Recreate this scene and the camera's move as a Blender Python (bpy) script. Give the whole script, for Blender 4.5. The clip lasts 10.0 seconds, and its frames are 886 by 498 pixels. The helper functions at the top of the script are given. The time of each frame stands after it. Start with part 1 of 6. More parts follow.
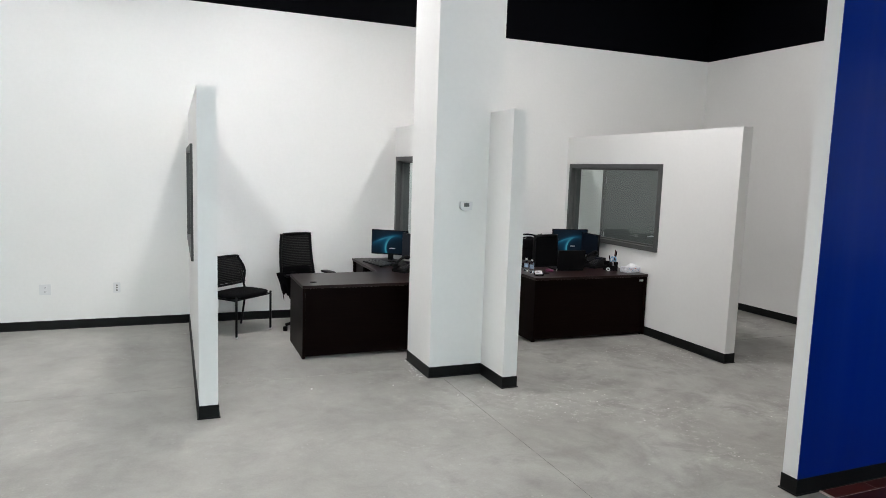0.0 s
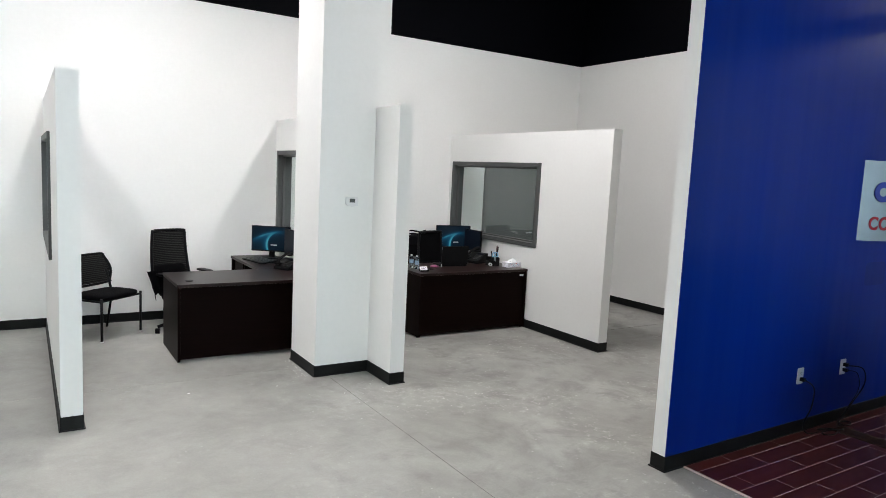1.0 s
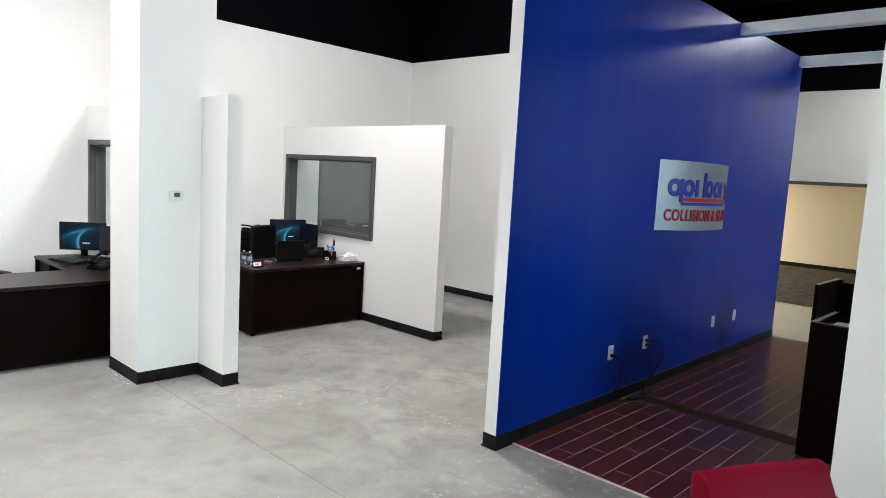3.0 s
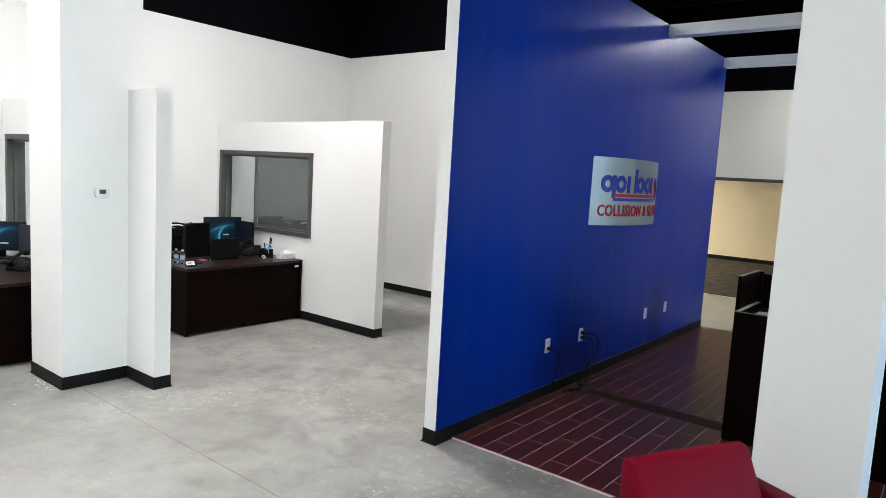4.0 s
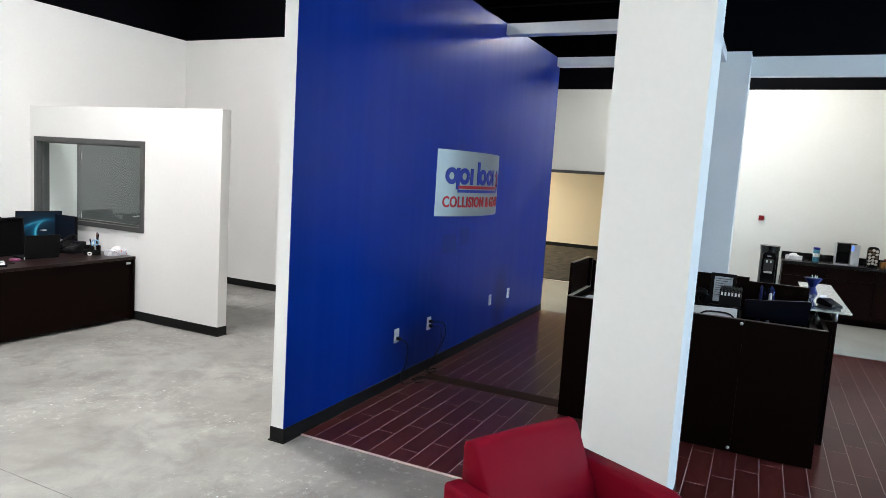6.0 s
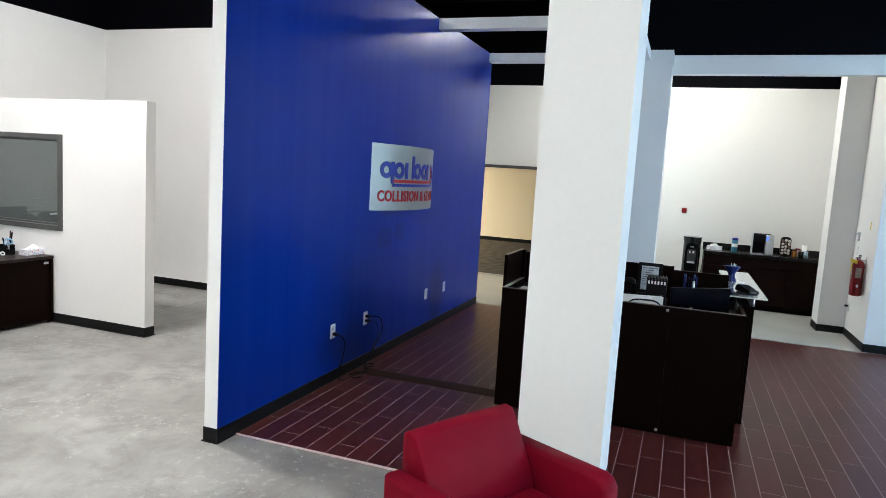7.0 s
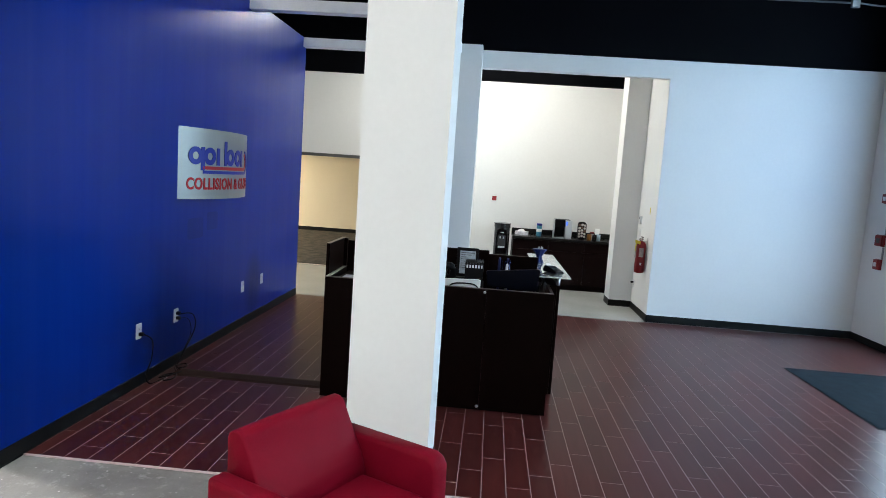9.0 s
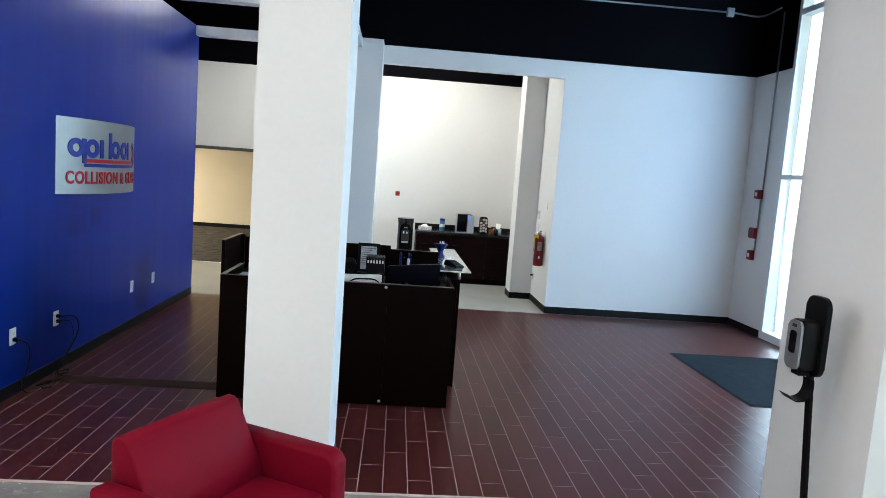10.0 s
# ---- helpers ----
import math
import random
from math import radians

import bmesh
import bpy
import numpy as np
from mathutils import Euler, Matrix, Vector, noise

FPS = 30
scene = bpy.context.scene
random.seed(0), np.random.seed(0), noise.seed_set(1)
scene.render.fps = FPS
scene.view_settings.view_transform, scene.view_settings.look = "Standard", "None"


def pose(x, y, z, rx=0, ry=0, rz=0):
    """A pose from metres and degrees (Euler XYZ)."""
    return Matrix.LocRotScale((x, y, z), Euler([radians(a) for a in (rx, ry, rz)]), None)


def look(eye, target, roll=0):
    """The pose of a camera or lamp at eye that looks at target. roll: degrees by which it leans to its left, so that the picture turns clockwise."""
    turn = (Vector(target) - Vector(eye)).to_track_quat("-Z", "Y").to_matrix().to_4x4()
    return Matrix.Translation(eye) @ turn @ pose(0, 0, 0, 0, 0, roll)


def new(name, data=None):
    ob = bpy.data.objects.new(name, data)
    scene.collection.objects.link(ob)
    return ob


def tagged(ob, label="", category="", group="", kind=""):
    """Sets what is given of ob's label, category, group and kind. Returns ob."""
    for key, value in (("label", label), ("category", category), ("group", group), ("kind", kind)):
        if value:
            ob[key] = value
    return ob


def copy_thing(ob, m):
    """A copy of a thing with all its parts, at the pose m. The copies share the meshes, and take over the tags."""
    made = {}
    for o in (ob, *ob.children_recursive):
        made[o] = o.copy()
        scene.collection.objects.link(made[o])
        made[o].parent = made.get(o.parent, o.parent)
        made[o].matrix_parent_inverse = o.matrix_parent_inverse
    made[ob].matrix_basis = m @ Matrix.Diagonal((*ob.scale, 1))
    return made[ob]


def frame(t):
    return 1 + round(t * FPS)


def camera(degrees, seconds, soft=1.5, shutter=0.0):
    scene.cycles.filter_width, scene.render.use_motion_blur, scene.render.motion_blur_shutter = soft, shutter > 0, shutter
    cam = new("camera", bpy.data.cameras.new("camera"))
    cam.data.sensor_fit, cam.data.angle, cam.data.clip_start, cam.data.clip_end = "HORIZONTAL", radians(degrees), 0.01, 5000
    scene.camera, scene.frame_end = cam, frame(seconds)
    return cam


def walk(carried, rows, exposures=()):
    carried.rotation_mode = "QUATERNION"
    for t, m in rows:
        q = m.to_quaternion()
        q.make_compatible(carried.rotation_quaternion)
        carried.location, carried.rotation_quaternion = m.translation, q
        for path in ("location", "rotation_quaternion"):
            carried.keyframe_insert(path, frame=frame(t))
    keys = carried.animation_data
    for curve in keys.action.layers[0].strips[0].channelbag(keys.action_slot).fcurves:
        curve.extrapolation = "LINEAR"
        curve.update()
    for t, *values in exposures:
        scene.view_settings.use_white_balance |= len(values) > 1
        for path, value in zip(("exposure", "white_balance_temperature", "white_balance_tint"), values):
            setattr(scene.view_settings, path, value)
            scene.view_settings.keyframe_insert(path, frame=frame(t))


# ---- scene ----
cam = camera(67.7, 10.0, soft=0.5)
PATH = [
    (0, (0.057, 0.015, 1.883), (0.807, 1.855, 1.652), 1.9),
    (0.2, (0.0436, 0.028, 1.882), (0.859, 1.838, 1.651), 2.08),
    (0.5, (0.02, 0.051, 1.881), (0.95, 1.807, 1.65), 2.4),
    (1, (0.024, 0.047, 1.873), (1.092, 1.723, 1.647), 2.8),
    (1.5, (-0.007, 0.047, 1.889), (1.184, 1.638, 1.66), 3.0),
    (2, (-0.024, 0.028, 1.89), (1.261, 1.544, 1.663), 3.2),
    (2.5, (-0.008, 0.019, 1.893), (1.366, 1.455, 1.668), 3.3),
    (4, (0.02, -0.014, 1.89), (1.581, 1.217, 1.667), 3.3),
    (4.5, (0.034, -0.006, 1.893), (1.654, 1.145, 1.668), 3.4),
    (5, (0.042, -0.038, 1.903), (1.714, 1.036, 1.678), 3.3),
    (5.5, (0.044, -0.059, 1.912), (1.781, 0.905, 1.686), 3.5),
    (7, (0.02, -0.057, 1.888), (1.891, 0.615, 1.663), 3.5),
    (7.5, (0.048, -0.064, 1.895), (1.948, 0.518, 1.665), 3.5),
    (8, (0.055, -0.045, 1.894), (1.992, 0.399, 1.666), 3.7),
    (8.25, (0.0573, -0.038, 1.889), (2.0076, 0.3378, 1.6632), 3.7),
    (8.5, (0.06, -0.03, 1.883), (2.026, 0.266, 1.66), 3.7),
    (9, (0.038, -0.01, 1.869), (2.021, 0.124, 1.648), 3.9),
    (9.25, (0.036, -0.0215, 1.866), (2.0215, 0.0443, 1.647), 3.95),
    (9.5, (0.034, -0.035, 1.862), (2.022, -0.05, 1.646), 4.0),
    (9.8, (0.027, -0.048, 1.869), (2.011, -0.168, 1.654), 4.15),
    (9.9, (0.025, -0.052, 1.871), (2.008, -0.2025, 1.656), 4.2),
    (10, (0.025, -0.052, 1.871), (2.008, -0.202, 1.656), 4.2),
]
walk(cam, [(t, look(eye, target, roll)) for t, eye, target, roll in PATH],
     [(0, -0.01), (1, 0.20), (2.5, 0.48), (4, 0.55), (5.5, 0.66), (7.0, 0.76), (8.5, 0.76), (9, 0.75), (10, 0.77)])

BACKDROP = 3.2
SKY = 0.12
DAY = 27.0
DAYCOL = (0.32, 0.58, 1.0)
WESTFILLCOL = (0.58, 0.61, 1.0)
CARPETLAMP = 210.0
# x, y, height, watts, direction, throw of the reflector in degrees and colour of each suspended light
# Back row is inferred from partition shadows, except the added lamp at x 6.7.
LAMPS = [(-1.5, 6.3, 5.0, 60, "y", 135), (1.0, 6.3, 5.0, 68, "y", 135), (4.1, 5.25, 5.0, 118, "y", 172), (6.7, 6.3, 5.0, 8, "y", 172),
         # Next four are unseen fill lamps, added to brighten pillars and floor.
         (-1.5, 2.6, 5.0, 56, "y", 172), (1.3, 2.4, 5.0, 38, "y", 150), (-1.5, 0.0, 5.0, 44, "y", 172), (1.7, -0.3, 5.0, 19, "y", 172),
         (10.95, 1.2, 4.4, 48, "x", 180, (0.97, 0.985, 0.93)), (10.8, -0.6, 4.6, 31, "y", 180, (1.0, 0.97, 0.90))]


# ---- light and air ----
world = bpy.data.worlds.new("sky")
scene.world = world
world.use_nodes = True
wn = world.node_tree
sky = wn.nodes.new("ShaderNodeTexSky")
sky.sky_type = "NISHITA"
sky.sun_disc = False
sky.sun_elevation, sky.sun_rotation = radians(37), 0.0
wn.links.new(sky.outputs["Color"], wn.nodes["Background"].inputs["Color"])
wn.nodes["Background"].inputs["Strength"].default_value = SKY

sun = new("sun", bpy.data.lights.new("sun", "SUN"))
sun.data.energy, sun.data.angle, sun.data.color = 2.0, radians(0.5), (1.0, 0.96, 0.9)
sun.matrix_world = look((0, 40, 30), (0, 0, 0))


def area(name, eye, target, sx, sy, watts, color):
    data = bpy.data.lights.new(name, "AREA")
    data.shape, data.size, data.size_y, data.energy, data.color = "RECTANGLE", sx, sy, watts, color
    ob = new(name, data)
    ob.matrix_world = look(eye, target)
    return ob


# daylight in the entrance glazing, and a weak tinted fill added in the unseen west
for cx, w, k, tint in ((6.3, 4.4, 1.1, DAYCOL), (0.9, 4.4, 0.17, WESTFILLCOL)):
    area("window_light", (cx, -5.21, 2.3), (cx, 0, 2.1), w, 4.4, DAY * w * k, tint)

# ---- materials ----
def mat(name, color, rough=0.5, metal=0.0, vary=0.0, scale=6.0, fine=0.0, bump=0.0, bscale=200.0, spec=0.5, emit=None, strength=0.0, coat=0.0):
    """A painted, woven or moulded surface: base colour, two scales of variation and a fine relief."""
    m = bpy.data.materials.new(name)
    m.use_nodes = True
    nt = m.node_tree
    b = nt.nodes["Principled BSDF"]
    b.inputs["Roughness"].default_value = rough
    b.inputs["Metallic"].default_value = metal
    b.inputs["Specular IOR Level"].default_value = spec
    b.inputs["Coat Weight"].default_value = coat
    base = (*color, 1)
    b.inputs["Base Color"].default_value = base
    geo = nt.nodes.new("ShaderNodeNewGeometry")
    src = None
    if vary or fine:
        n1 = nt.nodes.new("ShaderNodeTexNoise")
        n1.inputs["Scale"].default_value, n1.inputs["Detail"].default_value = scale, 4
        n2 = nt.nodes.new("ShaderNodeTexNoise")
        n2.inputs["Scale"].default_value, n2.inputs["Detail"].default_value = scale * 18, 3
        for n in (n1, n2):
            nt.links.new(geo.outputs["Position"], n.inputs["Vector"])
        r1 = nt.nodes.new("ShaderNodeMapRange")
        r1.inputs["From Min"].default_value, r1.inputs["From Max"].default_value = 0.3, 0.7
        r1.inputs["To Min"].default_value, r1.inputs["To Max"].default_value = 1 - vary, 1 + vary
        nt.links.new(n1.outputs["Fac"], r1.inputs["Value"])
        r2 = nt.nodes.new("ShaderNodeMapRange")
        r2.inputs["From Min"].default_value, r2.inputs["From Max"].default_value = 0.3, 0.7
        r2.inputs["To Min"].default_value, r2.inputs["To Max"].default_value = 1 - fine, 1 + fine
        nt.links.new(n2.outputs["Fac"], r2.inputs["Value"])
        mul = nt.nodes.new("ShaderNodeMath")
        mul.operation = "MULTIPLY"
        nt.links.new(r1.outputs[0], mul.inputs[0])
        nt.links.new(r2.outputs[0], mul.inputs[1])
        src = mul.outputs[0]
    if src:
        sc = nt.nodes.new("ShaderNodeVectorMath")
        sc.operation = "SCALE"
        sc.inputs[0].default_value = color
        nt.links.new(src, sc.inputs["Scale"])
        nt.links.new(sc.outputs[0], b.inputs["Base Color"])
    if bump:
        nb = nt.nodes.new("ShaderNodeTexNoise")
        nb.inputs["Scale"].default_value, nb.inputs["Detail"].default_value = bscale, 2
        nt.links.new(geo.outputs["Position"], nb.inputs["Vector"])
        bp = nt.nodes.new("ShaderNodeBump")
        bp.inputs["Strength"].default_value, bp.inputs["Distance"].default_value = bump, 0.002
        nt.links.new(nb.outputs["Fac"], bp.inputs["Height"])
        nt.links.new(bp.outputs[0], b.inputs["Normal"])
    if emit:
        b.inputs["Emission Color"].default_value = (*emit, 1)
        b.inputs["Emission Strength"].default_value = strength
    return m


def glass(name, tint=(0.86, 0.95, 0.94), rough=0.0):
    m = bpy.data.materials.new(name)
    m.use_nodes = True
    b = m.node_tree.nodes["Principled BSDF"]
    b.inputs["Base Color"].default_value = (*tint, 1)
    b.inputs["Transmission Weight"].default_value = 1
    b.inputs["Roughness"].default_value = rough
    b.inputs["IOR"].default_value = 1.45
    return m


def concrete_material():
    """Ground and sealed slab: cloudy greys, brown-violet patches, pale scuffs and grit."""
    m = bpy.data.materials.new("sealed_concrete")
    m.use_nodes = True
    nt = m.node_tree
    L = nt.links.new
    b = nt.nodes["Principled BSDF"]
    geo = nt.nodes.new("ShaderNodeNewGeometry")

    def noise_node(scale, detail=5, rough=0.55, warp=0.0):
        n = nt.nodes.new("ShaderNodeTexNoise")
        n.inputs["Scale"].default_value, n.inputs["Detail"].default_value = scale, detail
        n.inputs["Roughness"].default_value, n.inputs["Distortion"].default_value = rough, warp
        L(geo.outputs["Position"], n.inputs["Vector"])
        return n

    def ramp(src, a, c, ca, cb):
        r = nt.nodes.new("ShaderNodeValToRGB")
        r.color_ramp.elements[0].position, r.color_ramp.elements[1].position = a, c
        r.color_ramp.elements[0].color, r.color_ramp.elements[1].color = (*ca, 1), (*cb, 1)
        L(src, r.inputs["Fac"])
        return r.outputs["Color"]

    def mix(kind, fac, a, c):
        x = nt.nodes.new("ShaderNodeMix")
        x.data_type, x.blend_type = "RGBA", kind
        if isinstance(fac, float):
            x.inputs["Factor"].default_value = fac
        else:
            L(fac, x.inputs["Factor"])
        for s, i in ((a, 6), (c, 7)):
            if isinstance(s, tuple):
                x.inputs[i].default_value = (*s, 1)
            else:
                L(s, x.inputs[i])
        return x.outputs[2]

    # the slab beyond the saw cut has taken more dirt and wear
    sep = nt.nodes.new("ShaderNodeSeparateXYZ")
    L(geo.outputs["Position"], sep.inputs[0])
    side = nt.nodes.new("ShaderNodeMapRange")
    side.inputs["From Min"].default_value, side.inputs["From Max"].default_value = 1.3, 2.9
    side.inputs["To Min"].default_value, side.inputs["To Max"].default_value = 0.30, 1.0
    L(sep.outputs["X"], side.inputs["Value"])
    worn = side.outputs[0]
    base = ramp(noise_node(0.8, 6, 0.6, 0.3).outputs["Fac"], 0.3, 0.72, (0.264, 0.262, 0.240), (0.380, 0.379, 0.350))
    patch = ramp(noise_node(0.75, 8, 0.66, 0.9).outputs["Fac"], 0.40, 0.64, (0, 0, 0), (0.72, 0.72, 0.72))
    col = mix("MIX", mix("MULTIPLY", 1.0, patch, worn), base, (0.190, 0.182, 0.164))
    blot = ramp(noise_node(2.6, 8, 0.68, 0.5).outputs["Fac"], 0.50, 0.66, (0, 0, 0), (0.6, 0.6, 0.6))
    col = mix("MIX", mix("MULTIPLY", 1.0, blot, worn), col, (0.155, 0.150, 0.134))
    cloud = ramp(noise_node(3.5, 7, 0.7, 0.4).outputs["Fac"], 0.28, 0.72, (0.86, 0.86, 0.86), (1.1, 1.1, 1.1))
    col = mix("MULTIPLY", 1.0, col, cloud)
    grain = ramp(noise_node(70, 4, 0.7).outputs["Fac"], 0.3, 0.7, (0.94, 0.94, 0.94), (1.05, 1.05, 1.05))
    col = mix("MULTIPLY", 1.0, col, grain)
    zone = mix("MULTIPLY", 1.0, ramp(noise_node(1.0, 5, 0.6, 0.4).outputs["Fac"], 0.44, 0.60, (0, 0, 0), (1, 1, 1)), worn)
    scuff_or_reflection = ramp(noise_node(14, 7, 0.78).outputs["Fac"], 0.54, 0.66, (0, 0, 0), (0.66, 0.66, 0.66))
    col = mix("MIX", mix("MULTIPLY", 1.0, scuff_or_reflection, zone), col, (0.56, 0.545, 0.515))
    for scale, lo, hi in ((7, 0.045, 0.08), (17, 0.07, 0.13)):
        v = nt.nodes.new("ShaderNodeTexVoronoi")
        v.inputs["Scale"].default_value = scale
        L(geo.outputs["Position"], v.inputs["Vector"])
        grit = ramp(v.outputs["Distance"], lo, hi, (0.85, 0.85, 0.85), (0, 0, 0))
        pick = nt.nodes.new("ShaderNodeSeparateColor")
        L(v.outputs["Color"], pick.inputs[0])
        some = ramp(pick.outputs[0], 0.55, 0.60, (0, 0, 0), (1, 1, 1))
        col = mix("MIX", mix("MULTIPLY", 1.0, mix("MULTIPLY", 1.0, grit, some), zone), col, (0.80, 0.79, 0.76))
    L(col, b.inputs["Base Color"])
    rr = nt.nodes.new("ShaderNodeMapRange")
    rr.inputs["To Min"].default_value, rr.inputs["To Max"].default_value = 0.28, 0.62
    L(noise_node(2.2, 5).outputs["Fac"], rr.inputs["Value"])
    L(rr.outputs[0], b.inputs["Roughness"])
    bp = nt.nodes.new("ShaderNodeBump")
    bp.inputs["Strength"].default_value, bp.inputs["Distance"].default_value = 0.12, 0.003
    L(noise_node(40, 4).outputs["Fac"], bp.inputs["Height"])
    L(bp.outputs[0], b.inputs["Normal"])
    return m


def plank_material(name, dark, light, rough, stretch=(2.5, 40, 40), piece=0.35, spec=0.5, relief=0.08):
    """Wood-look surface with the grain along x; tone shifts from piece to piece."""
    m = bpy.data.materials.new(name)
    m.use_nodes = True
    nt = m.node_tree
    L = nt.links.new
    b = nt.nodes["Principled BSDF"]
    b.inputs["Specular IOR Level"].default_value = spec
    geo = nt.nodes.new("ShaderNodeNewGeometry")
    info = nt.nodes.new("ShaderNodeObjectInfo")
    add = nt.nodes.new("ShaderNodeVectorMath")
    add.operation = "MULTIPLY_ADD"
    comb = nt.nodes.new("ShaderNodeCombineXYZ")
    for i in range(3):
        L(info.outputs["Random"], comb.inputs[i])
    add.inputs[1].default_value = (13, 7, 5)
    L(comb.outputs[0], add.inputs[0])
    L(geo.outputs["Position"], add.inputs[2])
    mp = nt.nodes.new("ShaderNodeMapping")
    mp.inputs["Scale"].default_value = stretch
    L(add.outputs[0], mp.inputs["Vector"])
    n = nt.nodes.new("ShaderNodeTexNoise")
    n.inputs["Scale"].default_value, n.inputs["Detail"].default_value, n.inputs["Distortion"].default_value = 1.0, 6, 0.8
    L(mp.outputs[0], n.inputs["Vector"])
    r = nt.nodes.new("ShaderNodeValToRGB")
    r.color_ramp.elements[0].position, r.color_ramp.elements[1].position = 0.3, 0.72
    r.color_ramp.elements[0].color, r.color_ramp.elements[1].color = (*dark, 1), (*light, 1)
    L(n.outputs["Fac"], r.inputs["Fac"])
    rp = nt.nodes.new("ShaderNodeMapRange")
    rp.inputs["To Min"].default_value, rp.inputs["To Max"].default_value = 1 - piece, 1 + piece
    L(info.outputs["Random"], rp.inputs["Value"])
    sc = nt.nodes.new("ShaderNodeVectorMath")
    sc.operation = "SCALE"
    L(r.outputs["Color"], sc.inputs[0])
    L(rp.outputs[0], sc.inputs["Scale"])
    L(sc.outputs[0], b.inputs["Base Color"])
    b.inputs["Roughness"].default_value = rough
    if relief:
        bp = nt.nodes.new("ShaderNodeBump")
        bp.inputs["Strength"].default_value, bp.inputs["Distance"].default_value = relief, 0.001
        L(n.outputs["Fac"], bp.inputs["Height"])
        L(bp.outputs[0], b.inputs["Normal"])
    return m


def mesh_material(name, color, hole):
    """Woven chair mesh: fine horizontal threads with small gaps between them."""
    m = bpy.data.materials.new(name)
    m.use_nodes = True
    nt = m.node_tree
    L = nt.links.new
    b = nt.nodes["Principled BSDF"]
    b.inputs["Base Color"].default_value = (*color, 1)
    b.inputs["Roughness"].default_value = 0.8
    b.inputs["Specular IOR Level"].default_value = 0.1
    geo = nt.nodes.new("ShaderNodeNewGeometry")
    sep = nt.nodes.new("ShaderNodeSeparateXYZ")
    L(geo.outputs["Position"], sep.inputs[0])
    sn = nt.nodes.new("ShaderNodeMath")
    sn.operation = "SINE"
    ml = nt.nodes.new("ShaderNodeMath")
    ml.operation = "MULTIPLY"
    ml.inputs[1].default_value = 2 * math.pi / 0.020
    L(sep.outputs["Z"], ml.inputs[0])
    L(ml.outputs[0], sn.inputs[0])
    gt = nt.nodes.new("ShaderNodeMapRange")
    gt.inputs["From Min"].default_value, gt.inputs["From Max"].default_value = -1.0, 1.0
    gt.inputs["To Min"].default_value, gt.inputs["To Max"].default_value = 1.0, hole
    L(sn.outputs[0], gt.inputs["Value"])
    L(gt.outputs[0], b.inputs["Alpha"])
    return m


def screen_material(name):
    """A lit screen with a dark teal swirl of light across it."""
    m = bpy.data.materials.new(name)
    m.use_nodes = True
    nt = m.node_tree
    L = nt.links.new
    b = nt.nodes["Principled BSDF"]
    b.inputs["Base Color"].default_value = (0.004, 0.005, 0.007, 1)
    b.inputs["Specular IOR Level"].default_value = 0.15
    b.inputs["Roughness"].default_value = 0.25
    tc = nt.nodes.new("ShaderNodeTexCoord")
    sep = nt.nodes.new("ShaderNodeSeparateXYZ")
    L(tc.outputs["Object"], sep.inputs[0])

    def op(kind, p, q=0.0):
        x = nt.nodes.new("ShaderNodeMath")
        x.operation = kind
        for v, i in ((p, 0), (q, 1)):
            if isinstance(v, (int, float)):
                x.inputs[i].default_value = v
            else:
                L(v, x.inputs[i])
        return x.outputs[0]

    u = op("DIVIDE", sep.outputs["X"], 0.22)
    v = op("DIVIDE", op("SUBTRACT", sep.outputs["Z"], 0.275), 0.145)
    # a lit dome whose left flank glows outwards, with a fainter wave beyond it
    def wave(cx, cz, rx, rz, inner, outer):
        p, q = op("DIVIDE", op("SUBTRACT", u, cx), rx), op("DIVIDE", op("SUBTRACT", v, cz), rz)
        d = op("SUBTRACT", op("SQRT", op("ADD", op("MULTIPLY", p, p), op("MULTIPLY", q, q))), 1.0)
        d = op("SUBTRACT", op("MULTIPLY", op("MAXIMUM", d, 0.0), outer), op("MULTIPLY", op("MINIMUM", d, 0.0), inner))
        return op("POWER", op("DIVIDE", 1.0, op("ADD", 1.0, op("MULTIPLY", d, d))), 1.5)

    def side(at, slope):
        """One to the left of a place across the screen, falling to nought to the right of it."""
        return op("MINIMUM", op("MAXIMUM", op("MULTIPLY", op("SUBTRACT", at, u), slope), 0.06), 1.0)
    low = op("MINIMUM", op("MAXIMUM", op("SUBTRACT", 0.75, op("MULTIPLY", v, 0.8)), 0.15), 1.0)
    glow = op("MULTIPLY", op("MULTIPLY", wave(0.42, -0.75, 0.62, 1.05, 16.0, 5.0), side(0.75, 0.85)), low)
    crest = op("SUBTRACT", v, op("SUBTRACT", 0.42, op("MULTIPLY", op("POWER", op("ABSOLUTE", op("SUBTRACT", u, 0.8)), 2.0), 0.24)))
    crest = op("SUBTRACT", op("MULTIPLY", op("MAXIMUM", crest, 0.0), 14.0), op("MULTIPLY", op("MINIMUM", crest, 0.0), 5.0))
    glow = op("ADD", op("MULTIPLY", glow, 0.9), op("MULTIPLY", op("DIVIDE", 1.0, op("ADD", 1.0, op("MULTIPLY", crest, crest))), side(0.95, 0.35)))
    left = op("MINIMUM", op("MAXIMUM", op("MULTIPLY", op("ADD", u, 1.15), 1.5), 0.1), 1.0)
    glow = op("MULTIPLY", glow, left)
    r = nt.nodes.new("ShaderNodeValToRGB")
    e = r.color_ramp.elements
    e[0].position, e[0].color = 0.0, (0.002, 0.008, 0.016, 1)
    e[1].position, e[1].color = 1.0, (0.10, 0.55, 0.68, 1)
    mid = e.new(0.35)
    mid.color = (0.003, 0.075, 0.15, 1)
    L(glow, r.inputs["Fac"])
    L(r.outputs["Color"], b.inputs["Emission Color"])
    b.inputs["Emission Strength"].default_value = 0.65
    return m


